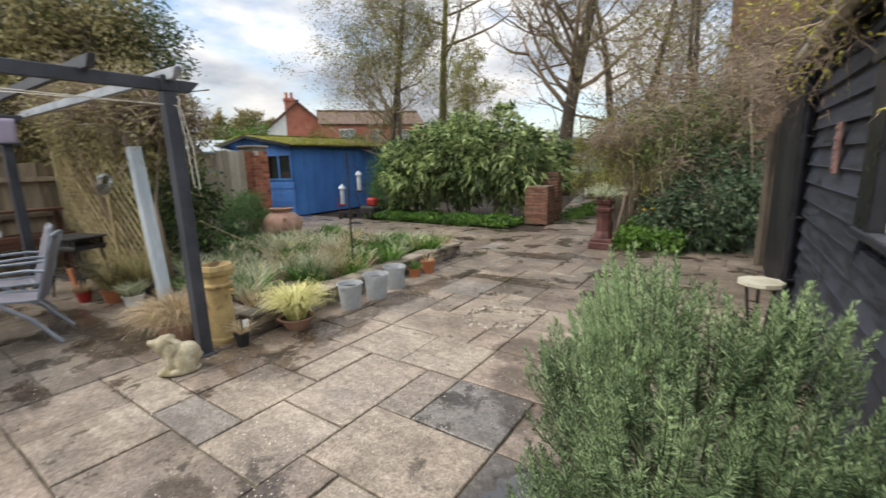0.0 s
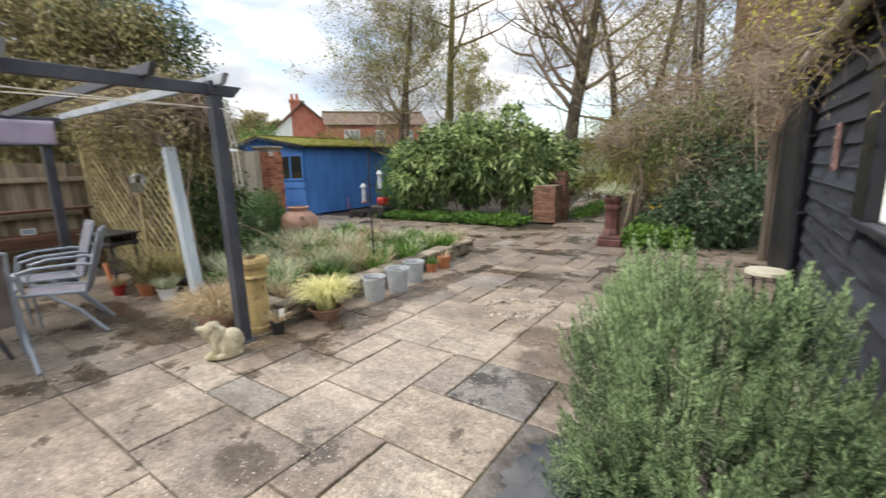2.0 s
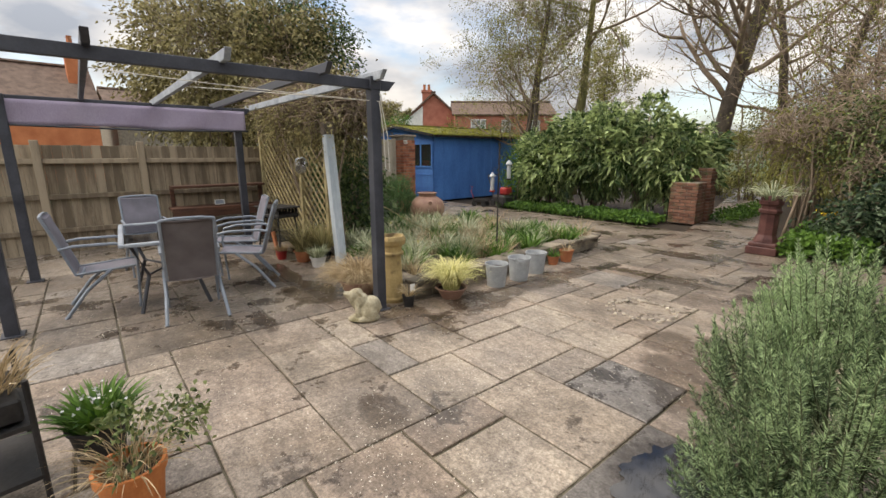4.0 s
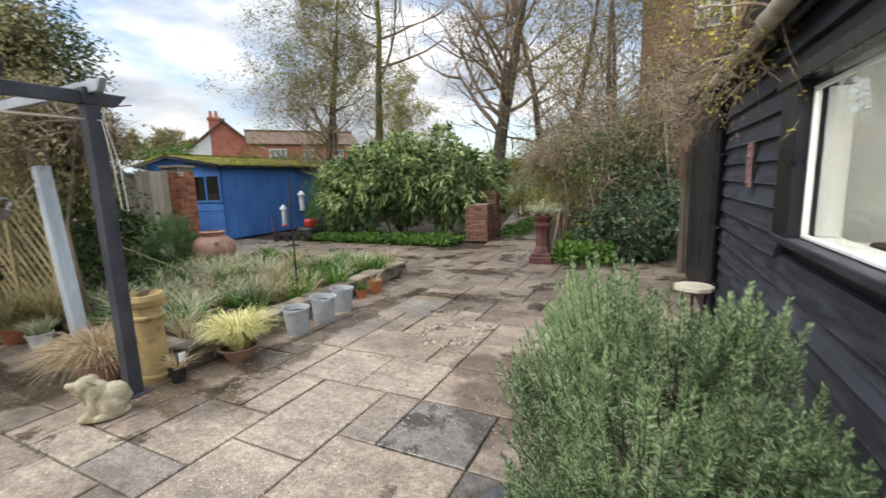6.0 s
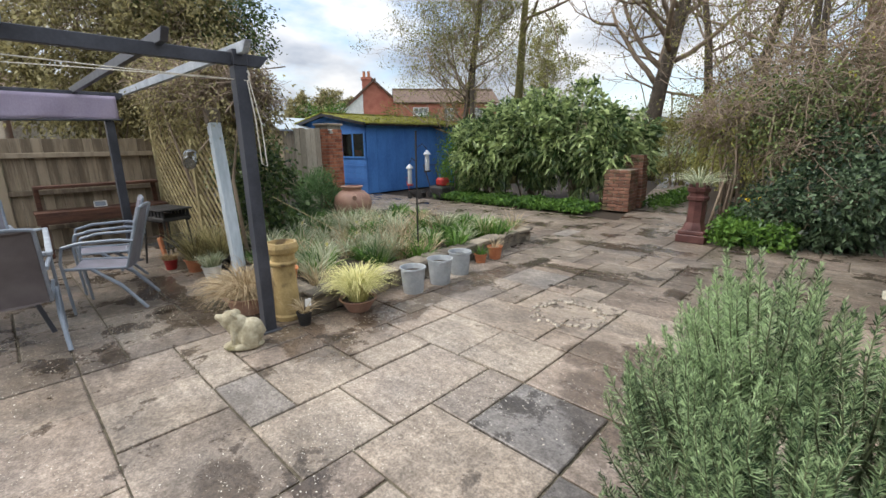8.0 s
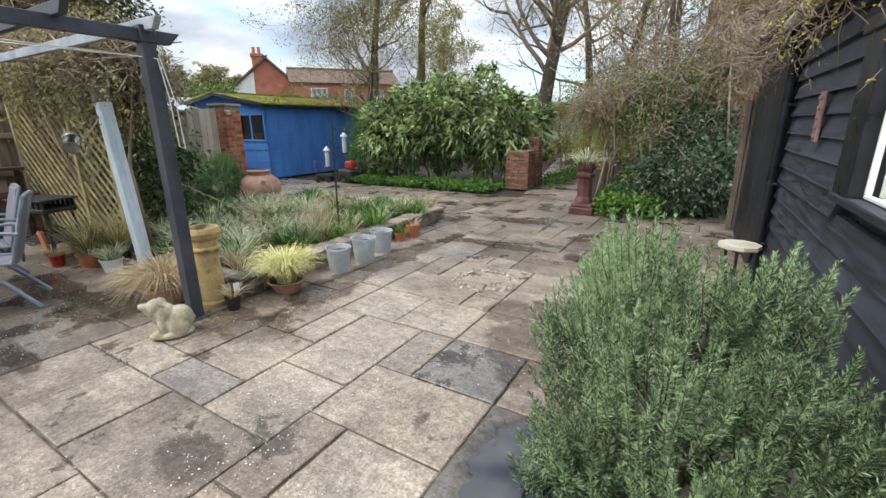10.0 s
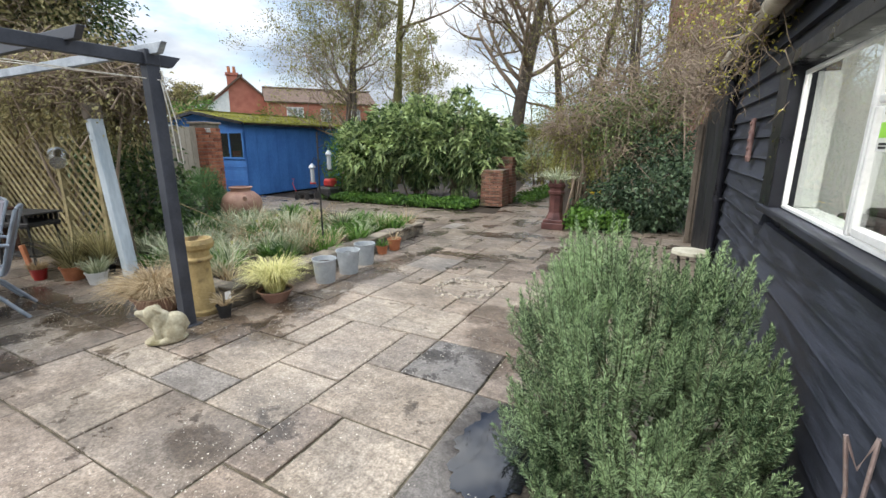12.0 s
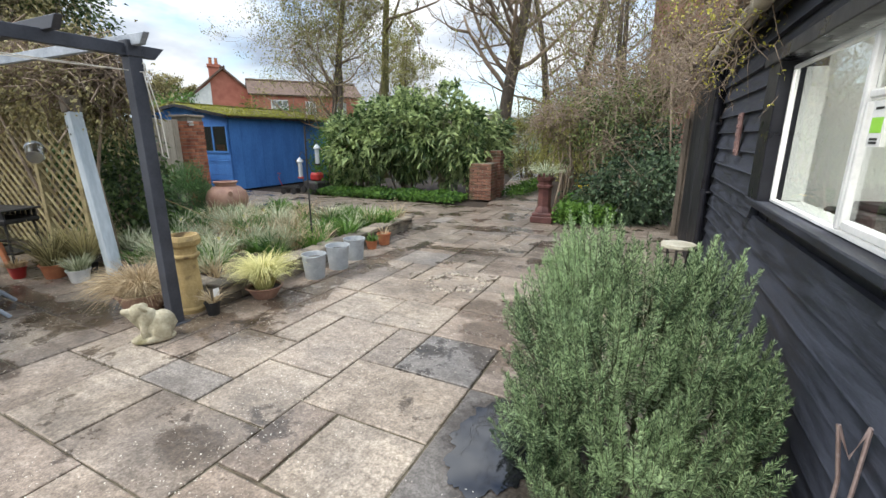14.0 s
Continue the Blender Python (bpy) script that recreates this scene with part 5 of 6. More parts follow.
def sling(rows, half, thick=0.012, sag=0.02):
    """A fabric seat: rows of (depth, height) across a width, dished in the middle, with thickness."""
    bm = bmesh.new()
    top, bot = [], []
    for x, z in rows:
        top.append([bm.verts.new((x, half * u, z - sag * (1 - u * u))) for u in (-1, -0.5, 0, 0.5, 1)])
        bot.append([bm.verts.new((x - thick * 0.5, half * u, z - thick - sag * (1 - u * u))) for u in (-1, -0.5, 0, 0.5, 1)])
    for i in range(len(rows) - 1):
        for k in range(4):
            bm.faces.new((top[i][k], top[i + 1][k], top[i + 1][k + 1], top[i][k + 1]))
            bm.faces.new((bot[i][k + 1], bot[i + 1][k + 1], bot[i + 1][k], bot[i][k]))
    for i in range(len(rows) - 1):
        for k in (0, 4):
            bm.faces.new((top[i][k], bot[i][k], bot[i + 1][k], top[i + 1][k]))
    for r in (0, len(rows) - 1):
        for k in range(4):
            bm.faces.new((top[r][k], top[r][k + 1], bot[r][k + 1], bot[r][k]))
    bmesh.ops.recalc_face_normals(bm, faces=bm.faces)
    return bm


def patio_chair(m, label, fabric, frame_mat):
    """Faces +x; the back leans to -x."""
    c = thing("patio_chair", label, "chair", m, group="chairs round the patio table")
    part("seat", sling([(0.25, 0.43), (0.1, 0.425), (-0.1, 0.405), (-0.22, 0.40)], 0.195), fabric, c, smooth=True)
    part("backrest", sling([(-0.22, 0.41), (-0.27, 0.6), (-0.33, 0.8), (-0.37, 0.95), (-0.40, 0.97)], 0.195, sag=0.012), fabric, c, smooth=True)
    for s in (-1, 1):
        y = 0.21 * s
        part("side_rail", tube_bm(([(0.26, y, 0.435), (-0.22, y, 0.405), (-0.34, y, 0.80), (-0.395, y, 0.96)], 0.014)), frame_mat, c, smooth=True)
        part("front_leg", tube_bm(([(0.24, y * 1.08, 0.64), (0.27, y * 1.08, 0.5), (0.24, y * 1.08, 0.0)], 0.013)), frame_mat, c, smooth=True)
        part("rear_leg", tube_bm(([(0.05, y * 1.08, 0.42), (-0.15, y * 1.1, 0.25), (-0.34, y * 1.22, 0.0)], 0.017)), frame_mat, c, smooth=True)
        part("armrest", tube_bm(([(-0.31, y * 1.08, 0.66), (-0.2, y * 1.1, 0.68), (0.1, y * 1.12, 0.675), (0.24, y * 1.08, 0.64)], 0.015)), frame_mat, c, smooth=True)
    part("top_bar", tube_bm(([(-0.395, -0.21, 0.96), (-0.40, -0.1, 0.975), (-0.40, 0.1, 0.975), (-0.395, 0.21, 0.96)], 0.014)), frame_mat, c, smooth=True)
    part("cross_bar", tube_bm(([(-0.18, -0.215, 0.385), (-0.18, 0.215, 0.385)], 0.013)), frame_mat, c, smooth=True)
    return c


first = patio_chair(pose(-4.23, 0.20, 0, 0, 0, 174), "metal patio chair with brown grey sling, back to the yard", M_SLINGDARK, M_FRAME)
second = patio_chair(pose(-4.88, 0.86, 0, 0, 0, 246), "metal patio chair with pale grey sling turned sideways", M_SLING, M_FRAME)
copy_thing(second, pose(-5.62, 0.98, 0, 0, 0, 262))["label"] = "metal patio chair with pale grey sling by the grill"
copy_thing(second, pose(-4.95, -0.44, 0, 0, 0, 86))["label"] = "metal patio chair with pale grey sling near the fence side"
copy_thing(second, pose(-6.25, 0.05, 0, 0, 0, 2))["label"] = "metal patio chair with pale grey sling facing the yard"
table = thing("patio_table", "rectangular patio table with a smoked glass top", "table", pose(-4.95, 0.10, 0, 0, 0, -3))
part("tabletop", boxes(((0, 0, 0.715), (1.36, 0.72, 0.006))), M_SMOKE, table, "smoked glass top")
part("rim", boxes(((0, 0.38, 0.712), (1.46, 0.045, 0.035)), ((0, -0.38, 0.712), (1.46, 0.045, 0.035)), ((0.71, 0, 0.712), (0.045, 0.72, 0.035)), ((-0.71, 0, 0.712), (0.045, 0.72, 0.035)), bevel=0.008), M_RAFTER, table)
for sx in (-1, 1):
    for sy in (-1, 1):
        part("leg", tube_bm(([(0.62 * sx, 0.32 * sy, 0.70), (0.40 * sx, 0.20 * sy, 0.35), (0.52 * sx, 0.30 * sy, 0.0)], 0.019)), M_DARKFRAME, table, smooth=True)
part("stretcher", tube_bm(([(-0.40, -0.20, 0.35), (0.40, 0.20, 0.35)], 0.012), ([(-0.40, 0.20, 0.35), (0.40, -0.20, 0.35)], 0.012)), M_DARKFRAME, table)
dish = thing("ash_tray", "small dark dish on the glass table", "dish", pose(-4.4, 0.25, 0.719))
part("bowl", lathe([(0.001, 0.0), (0.05, 0.0), (0.075, 0.03), (0.068, 0.03), (0.045, 0.008), (0.001, 0.008)], 16), M_IRON, dish, smooth=True)

grill = thing("barbecue", "old black iron barbecue on thin legs", "grill", pose(-6.2, 1.72, 0, 0, 0, 15))
bm = bmesh.new()
for i in range(7):
    for k in range(2):
        box(bm, (-0.24 + i * 0.08, -0.16 + 0.32 * k, 0.66), (0.05, 0.02, 0.16), 0.004)
box(bm, (0, 0, 0.62), (0.56, 0.36, 0.05), 0.01)
box(bm, (0, 0, 0.74), (0.60, 0.40, 0.02), 0.004)
part("fire_box", bm, M_IRON, grill)
for sx in (-1, 1):
    for sy in (-1, 1):
        part("leg", tube_bm(([(0.22 * sx, 0.14 * sy, 0.62), (0.28 * sx, 0.18 * sy, 0.0)], 0.013)), M_IRON, grill)
part("tray", boxes(((0, 0, 0.25), (0.5, 0.3, 0.02))), M_IRON, grill)


# ---- pots ----
def pot(name, label, m, r, h, material, taper=0.72, rim=0.12, soil=True, category="pot", group=""):
    t = thing(name, label, category, m, group)
    rr = r * taper
    rim_h = h * rim
    part("pot_body", lathe([(0.001, 0), (rr, 0), (rr * 1.01, 0.004), (r * 0.95, h - rim_h), (r * 1.03, h - rim_h + 0.003), (r * 1.05, h - 0.004), (r * 1.03, h), (r * 0.94, h), (r * 0.90, h - rim_h), (r * 0.88, h * 0.8), (0.001, h * 0.8)], 28), material, t, smooth=False)
    if soil:
        part("compost", lathe([(0.001, h * 0.83), (r * 0.5, h * 0.835), (r * 0.885, h * 0.81)], 16), M_SOIL, t)
    return t


def tuft(parent, name, n, r0, length, width, material, seed, lift=0.9, arch=0.55, z=0.0, centre=(0, 0), wild=0.25):
    """Arching strap leaves from one crown: each a bent ribbon of four segments."""
    rng = np.random.default_rng(seed)
    verts, faces = [], []
    for k in range(n):
        a = rng.uniform(0, 2 * math.pi)
        out = Vector((math.cos(a), math.sin(a), 0))
        p = Vector((centre[0], centre[1], z)) + out * r0 * math.sqrt(rng.random())
        L = length * rng.uniform(0.6, 1.15)
        d = (out * rng.uniform(0.15, 0.75) + Vector((rng.normal() * wild, rng.normal() * wild, lift))).normalized()
        side = d.cross(out + Vector((0.01, 0.02, 0.3))).normalized()
        b = len(verts)
        for i in range(5):
            w = width * (1 - (i / 4) ** 1.8) * 0.5 + 0.0006
            verts += [p + side * w, p - side * w]
            if i < 4:
                faces.append((b + i * 2, b + i * 2 + 1, b + i * 2 + 3, b + i * 2 + 2))
            p = p + d * L / 4
            d = (d + out * arch * 0.35 - Vector((0, 0, arch * (0.25 + 0.28 * i)))).normalized()
    return cloth(name, verts, faces, material, parent)


bucket_profile = [(0.001, 0.012), (0.098, 0.012), (0.100, 0.0), (0.104, 0.0), (0.106, 0.02), (0.1285, 0.255), (0.137, 0.260), (0.139, 0.268), (0.137, 0.276), (0.129, 0.275), (0.125, 0.26), (0.10, 0.05), (0.001, 0.045)]
for k, (x, y, s) in enumerate(((-2.90, 3.10, 1.0), (-2.90, 3.50, 1.04), (-2.98, 3.92, 1.0))):
    b = thing("bucket", ("galvanised bucket beside the golden grass", "galvanised bucket in the middle of three", "galvanised bucket beside the small pots")[k], "bucket", pose(x, y, 0, 0, 0, 40 * k) @ Matrix.Scale(s, 4), group="buckets along the bed")
    part("pail", lathe(bucket_profile, 40), M_ZINC, b, smooth=True)
    part("compost", lathe([(0.001, 0.225), (0.121, 0.222)], 20), M_SOIL, b)
    for sy in (-1, 1):
        part("ear", boxes(((0, 0.133 * sy, 0.245), (0.04, 0.012, 0.045)), bevel=0.004), M_ZINC, b)
    part("bail", tube_bm(([(0.14 * math.sin(a) * 0.98 + 0.0, 0.14 * math.cos(a), 0.25 + 0.015 * math.sin(a)) for a in np.linspace(0, math.pi, 12)], 0.004)), M_ZINC, b)

p = pot("plant_pot", "small terracotta pot with a reddish seedling", pose(-3.08, 4.74, 0), 0.10, 0.17, M_TERRA, group="small pots")
tuft(p, "seedling", 26, 0.04, 0.22, 0.006, L_STRAW, 70, z=0.14)
p = pot("plant_pot", "small brown clay pot with green leaves", pose(-3.10, 4.46, 0), 0.085, 0.12, M_TERRA, group="small pots")
tuft(p, "foliage", 40, 0.05, 0.16, 0.014, L_GREEN, 71, z=0.1)
p = pot("grass_pot", "round dark clay pot of golden striped grass", pose(-2.92, 2.42, 0), 0.17, 0.12, M_URN, taper=0.6)
tuft(p, "golden_grass", 950, 0.09, 0.47, 0.006, L_YELLOW, 72, z=0.10, arch=0.85, lift=2.4, wild=0.35)
p = pot("grass_pot", "wide brown clay pot of dry straw coloured grass", pose(-3.66, 1.70, 0), 0.20, 0.17, M_URN)
tuft(p, "dry_grass", 1500, 0.14, 0.44, 0.004, L_STRAW, 73, z=0.15, arch=0.85, lift=0.8, wild=0.4)
p = pot("plant_pot", "small black plastic pot with a dry plant", pose(-2.98, 1.90, 0), 0.065, 0.12, M_IRON)
tuft(p, "dead_stems", 60, 0.03, 0.18, 0.007, L_STRAW, 74, z=0.1)
part("plant_tag", boxes(((0.03, 0.03, 0.20), (0.004, 0.055, 0.07))), M_WHITE, p, "blank white plant tag")
p = pot("plant_pot", "orange clay pot behind the dry grass", pose(-3.72, 2.12, 0.12), 0.12, 0.20, M_ORANGE)
chim = thing("chimney_pot", "buff fireclay chimney pot with lichen", "chimney pot", pose(-3.24, 1.88, 0) @ Matrix.Diagonal((0.9, 0.9, 1.0, 1)))
part("base_ring", lathe([(0.10, 0.0), (0.135, 0.0), (0.138, 0.04), (0.125, 0.058), (0.10, 0.06)], 26), M_YPOT, chim)
part("shaft", lathe([(0.10, 0.058), (0.1245, 0.058), (0.106, 0.42), (0.104, 0.505), (0.09, 0.505), (0.09, 0.3)], 26), M_YPOT, chim, smooth=True)
part("collar", lathe([(0.09, 0.502), (0.128, 0.502), (0.136, 0.512), (0.136, 0.527), (0.112, 0.54), (0.112, 0.597), (0.09, 0.597)], 26), M_YPOT, chim, "raised collar")
part("crown", lathe([(0.09, 0.594), (0.120, 0.594), (0.155, 0.62), (0.168, 0.66), (0.150, 0.70), (0.128, 0.70), (0.115, 0.66), (0.09, 0.60)], 8), M_YPOT, chim, "eight-sided moulded rim")
plum = thing("chimney_pot", "dark plum glazed chimney pot by the path", "chimney pot", pose(-1.42, 7.55, 0))
part("plinth", boxes(((0, 0, 0.06), (0.40, 0.40, 0.12)), ((0, 0, 0.15), (0.36, 0.36, 0.06)), bevel=0.012), M_PURPLE, plum)
part("shaft", lathe([(0.17, 0.18), (0.15, 0.24), (0.125, 0.30), (0.12, 0.62), (0.15, 0.64), (0.155, 0.68), (0.125, 0.70), (0.125, 0.74), (0.16, 0.77), (0.165, 0.82), (0.13, 0.83), (0.11, 0.80)], 8), M_PURPLE, plum)
part("crown", boxes(*[((0.12 * math.cos(a), 0.12 * math.sin(a), 0.86), (0.04, 0.04, 0.08)) for a in np.linspace(0, 5.5, 8)], bevel=0.006), M_PURPLE, plum)
tuft(plum, "trailing_plant", 150, 0.08, 0.5, 0.012, L_SILVER, 75, z=0.80, arch=0.8)
urn = thing("urn", "large round brown clay urn in the bed", "urn", pose(-6.72, 5.0, 0) @ Matrix.Diagonal((0.88, 0.88, 1.0, 1)))
part("vessel", lathe([(0.001, 0.0), (0.20, 0.0), (0.30, 0.15), (0.40, 0.34), (0.415, 0.44), (0.37, 0.56), (0.26, 0.645), (0.20, 0.66), (0.20, 0.70), (0.235, 0.72), (0.24, 0.74), (0.19, 0.745), (0.17, 0.66), (0.001, 0.60)], 36), M_URN, urn, smooth=True)
part("spout", tube_bm(([(0.28, -0.12, 0.57), (0.37, -0.2, 0.55)], 0.045)), M_URN, urn, smooth=True)
for k, (x, y, r, h, mt, lb, lm) in enumerate(((-5.10, 1.86, 0.11, 0.14, M_PLAIN, "white plastic pot with grey green plant", L_SILVER), (-5.52, 1.82, 0.13, 0.16, M_TERRA, "clay pot of tall bronze foliage", L_CONIFER),
                                              (-5.85, 1.62, 0.08, 0.13, M_RED, "small red pot on the paving", L_STRAW), (-5.35, 2.05, 0.12, 0.15, M_IRON, "dark pot of feathery bronze plants", L_CONIFER))):
    p = pot("plant_pot", lb, pose(x, y, 0), r, h, mt, group="pots by the trellis")
    tuft(p, "foliage", 240, r * 0.8, (0.22, 0.52, 0.12, 0.55)[k], 0.009, lm, 80 + k, z=h * 0.8, arch=0.35, lift=1.2)
stick = thing("wood_offcut", "short pale wooden stake by the pots", "stake", pose(-5.98, 1.62, 0, 0, -14, 20))
part("stake", boxes(((0, 0, 0.2), (0.06, 0.04, 0.40)), bevel=0.006), M_TERRA, stick)

# foreground pots beside the pergola leg
p = pot("plant_pot", "bright terracotta pot with straggly winter plants", pose(-1.60, -0.50, 0), 0.130, 0.24, M_ORANGE, taper=0.78, rim=0.2)
tuft(p, "winter_growth", 150, 0.10, 0.26, 0.004, L_STRAW, 90, z=0.20, arch=0.55, wild=0.5)
P, W = clumps(np.random.default_rng(91), (-0.06, 0.10, 0.33), (0.22, 0.20, 0.10), 60, 9, 0.03)
leaves("green_leaves", P, W, 0.035, 0.020, L_MID, p, 91)
p = pot("plant_pot", "dark pot with green leaves and white flowers", pose(-2.15, -0.60, 0), 0.13, 0.20, M_IRON)
tuft(p, "foliage", 200, 0.12, 0.20, 0.024, L_GREEN, 92, z=0.18, arch=0.35)
rs = np.random.default_rng(93)
leaves("flower_heads", np.stack([rs.normal(0, 0.08, 26), rs.normal(0, 0.08, 26), rs.uniform(0.30, 0.38, 26)], 1), rs.normal(size=(26, 3)), 0.022, 0.022, M_WHITE, p, 93, "small white flowers")
stand = thing("plant_stand", "black iron plant stand with a dark tray", "stand", pose(-2.02, -0.98, 0, 0, 0, 10))
for sx in (-1, 1):
    for sy in (-1, 1):
        part("leg", tube_bm(([(0.22 * sx, 0.16 * sy, 0.0), (0.22 * sx, 0.16 * sy, 0.62)], 0.012)), M_IRON, stand)
for z in (0.18, 0.42):
    part("shelf", boxes(((0, 0, z), (0.46, 0.34, 0.02))), M_IRON, stand)
part("tray", boxes(((0, 0, 0.49), (0.40, 0.28, 0.10)), bevel=0.01), M_IRON, stand)
tuft(stand, "dry_heather", 260, 0.16, 0.22, 0.008, L_STRAW, 94, z=0.53, arch=0.3)

# ---- pig ----
bm = bmesh.new()


def ball(c, s, turn=None, seg=16):
    m = Matrix.Translation(c) @ (turn.to_4x4() if turn is not None else Matrix()) @ Matrix.Diagonal((*s, 1))
    bmesh.ops.create_uvsphere(bm, u_segments=seg, v_segments=seg // 2 + 2, radius=1.0, matrix=m)


ball((0.0, 0, 0.025), (0.19, 0.13, 0.03))
ball((0.065, 0, 0.125), (0.14, 0.105, 0.115), Euler((0, radians(-25), 0)).to_matrix())
ball((-0.02, 0, 0.19), (0.12, 0.085, 0.085), Euler((0, radians(38), 0)).to_matrix())
ball((-0.09, 0, 0.255), (0.078, 0.068, 0.065))
ball((-0.165, 0, 0.265), (0.065, 0.036, 0.033), Euler((0, radians(12), 0)).to_matrix())
lathe([(0.001, 0), (0.032, 0.002), (0.035, 0.014), (0.03, 0.02)], 12, bm, (0, 0, 0))
for v in bm.verts[-48:]:
    v.co = Vector((-0.212 + v.co.z * 0.8, v.co.y, 0.268 + v.co.x))
for s in (-1, 1):
    ball((-0.045, 0.062 * s, 0.285), (0.044, 0.010, 0.022), Euler((radians(-35 * s), radians(28), radians(18 * s))).to_matrix(), 10)
    ball((-0.065, 0.055 * s, 0.12), (0.032, 0.03, 0.11), None, 10)
    ball((-0.09, 0.055 * s, 0.035), (0.045, 0.03, 0.025), None, 10)
    ball((0.075, 0.085 * s, 0.085), (0.085, 0.04, 0.075), None, 12)
    ball((0.0, 0.10 * s, 0.035), (0.075, 0.03, 0.026), None, 10)
    ball((-0.125, 0.045 * s, 0.285), (0.009, 0.008, 0.009), None, 8)
tube(bm, [(0.185, 0.0, 0.10), (0.205, 0.015, 0.12), (0.195, 0.03, 0.135), (0.185, 0.015, 0.13)], 0.009, 6)
pig = obj("pig_statue", bm, M_PIG, smooth=True)
pig.matrix_basis = pose(-2.93, 1.36, 0.0, 0, 0, 58) @ Matrix.Diagonal((0.80, 0.86, 0.97, 1))
md = pig.modifiers.new("one_skin", "REMESH")
md.mode, md.voxel_size, md.use_smooth_shade = "VOXEL", 0.007, True
tagged(pig, "lichened cast stone sitting pig beside the pergola post", "statue")

# ---- raised bed ----
bed = thing("raised_bed", "low stone edged bed of grasses and bulbs", "flower bed", kind="structure")
bm = bmesh.new()
NB = 40
for i in range(NB + 1):
    for k in range(NB + 1):
        x, y = -8.3 + 5.0 * i / NB, 2.1 + 3.9 * k / NB
        bm.verts.new((x, y, 0.15 + 0.05 * noise.noise(Vector((x * 2, y * 2, 0))) - 0.14 * max(0, (-7.0 - x) / 1.3)))
bm.verts.ensure_lookup_table()
for i in range(NB):
    for k in range(NB):
        v = i * (NB + 1) + k
        bm.faces.new([bm.verts[j] for j in (v, v + NB + 1, v + NB + 2, v + 1)])
part("soil", bm, M_SOIL, bed, "dark crumbly soil", True)
rng_s = random.Random(11)


def stone_row(p0, p1, z0, h, d):
    p0, p1 = Vector(p0), Vector(p1)
    L, at = (p1 - p0).length, 0.0
    way = (p1 - p0).normalized()
    ang = math.degrees(math.atan2(way.y, way.x))
    while at < L - 0.05:
        l = min(rng_s.uniform(0.16, 0.42), L - at)
        bm = bmesh.new()
        made = bmesh.ops.create_cube(bm, size=1.0, matrix=Matrix.Diagonal((l - 0.008, d, h, 1)))
        for v in made["verts"]:
            v.co += Vector((rng_s.uniform(-0.008, 0.008), rng_s.uniform(-0.014, 0.014), rng_s.uniform(-0.006, 0.006)))
        bmesh.ops.bevel(bm, geom=list(bm.edges), offset=0.009, segments=1, affect="EDGES")
        c = p0 + way * (at + l / 2)
        ob = part("stone", bm, M_WALLSTONE, bed)
        ob.matrix_basis = pose(c.x, c.y, z0 + h / 2, 0, rng_s.uniform(-1.5, 1.5), ang + rng_s.uniform(-2, 2))
        at += l


for a, b in (((-3.16, 2.02, 0), (-3.42, 6.0, 0)), ((-3.2, 2.06, 0), (-4.5, 2.06, 0)), ((-3.42, 6.0, 0), (-6.4, 6.15, 0))):
    for k in range(2):
        stone_row(a, b, 0.002 + k * 0.082, 0.078, 0.17)
    stone_row(a, b, 0.168, 0.045, 0.24)
rs = np.random.default_rng(100)
groups = (("silver_grass", L_SILVER, 95, 0.05, 0.28, 0.011), ("green_clump", L_GREEN, 70, 0.08, 0.20, 0.018), ("dry_stalk", L_STRAW, 50, 0.05, 0.32, 0.006))
labels = {"silver_grass": "tuft of silvery green strap leaves", "green_clump": "low clump of fresh green leaves", "dry_stalk": "tuft of dry straw coloured stalks"}
for k in range(150):
    x, y = rs.uniform(-6.6, -3.4), rs.uniform(2.25, 5.85)
    if (x + 6.7) ** 2 + (y - 5.0) ** 2 < 0.25:
        continue
    nm, mt, n, r0, L, w = groups[0 if (x < -3.7 and y < 3.6 and rs.random() < 0.5) else int(rs.choice([0, 1, 1, 2]))]
    t = thing(nm, labels[nm], "plant", pose(x, y, 0.14), group=nm + " plants in the bed")
    tuft(t, "leaf_tuft", n, r0 * 1.6, L * rs.uniform(0.85, 1.6), w * 1.25, mt, 200 + k, arch=0.42, lift=1.0)
for k in range(12):
    x, y = rs.uniform(-8.2, -5.6), rs.uniform(2.5, 4.6)
    t = thing("green_clump", "low clump of fresh green leaves", "plant", pose(x, y, 0.05), group="green clumps behind the bed")
    tuft(t, "leaf_tuft", 160, 0.2, 0.34, 0.02, L_GREEN, 400 + k, arch=0.4)
for k, (x, y, z) in enumerate(((-4.55, 3.55, 0.48), (-4.62, 3.62, 0.44), (-4.0, 2.75, 0.40), (-5.2, 3.1, 0.46), (-4.9, 4.2, 0.44), (-4.2, 3.3, 0.42))):
    t = thing("daffodil", "cream daffodil in flower among the grasses", "flower", pose(x, y, 0.14))
    part("stalk", tube_bm(([(0, 0, 0), (0.01, 0, (z - 0.14) * 0.6), (0.03, 0, z - 0.14)], 0.004), seg=5), L_GREEN, t)
    a = np.linspace(0, 2 * math.pi, 7)[:6]
    leaves("petals", np.tile([(0.03, 0, z - 0.14)], (6, 1)), np.stack([0.35 + 0 * a, np.cos(a), np.sin(a)], 1), 0.055, 0.032, L_CREAM, t, 7, "cream petals", droop=0)
    part("trumpet", lathe([(0.008, 0.0), (0.012, 0.02), (0.018, 0.03)], 10, at=(0.03, 0, z - 0.145)), L_BUD, t)
pine = thing("dwarf_pine", "rounded dark green dwarf pine by the urn", "shrub", pose(-7.25, 4.62, 0))
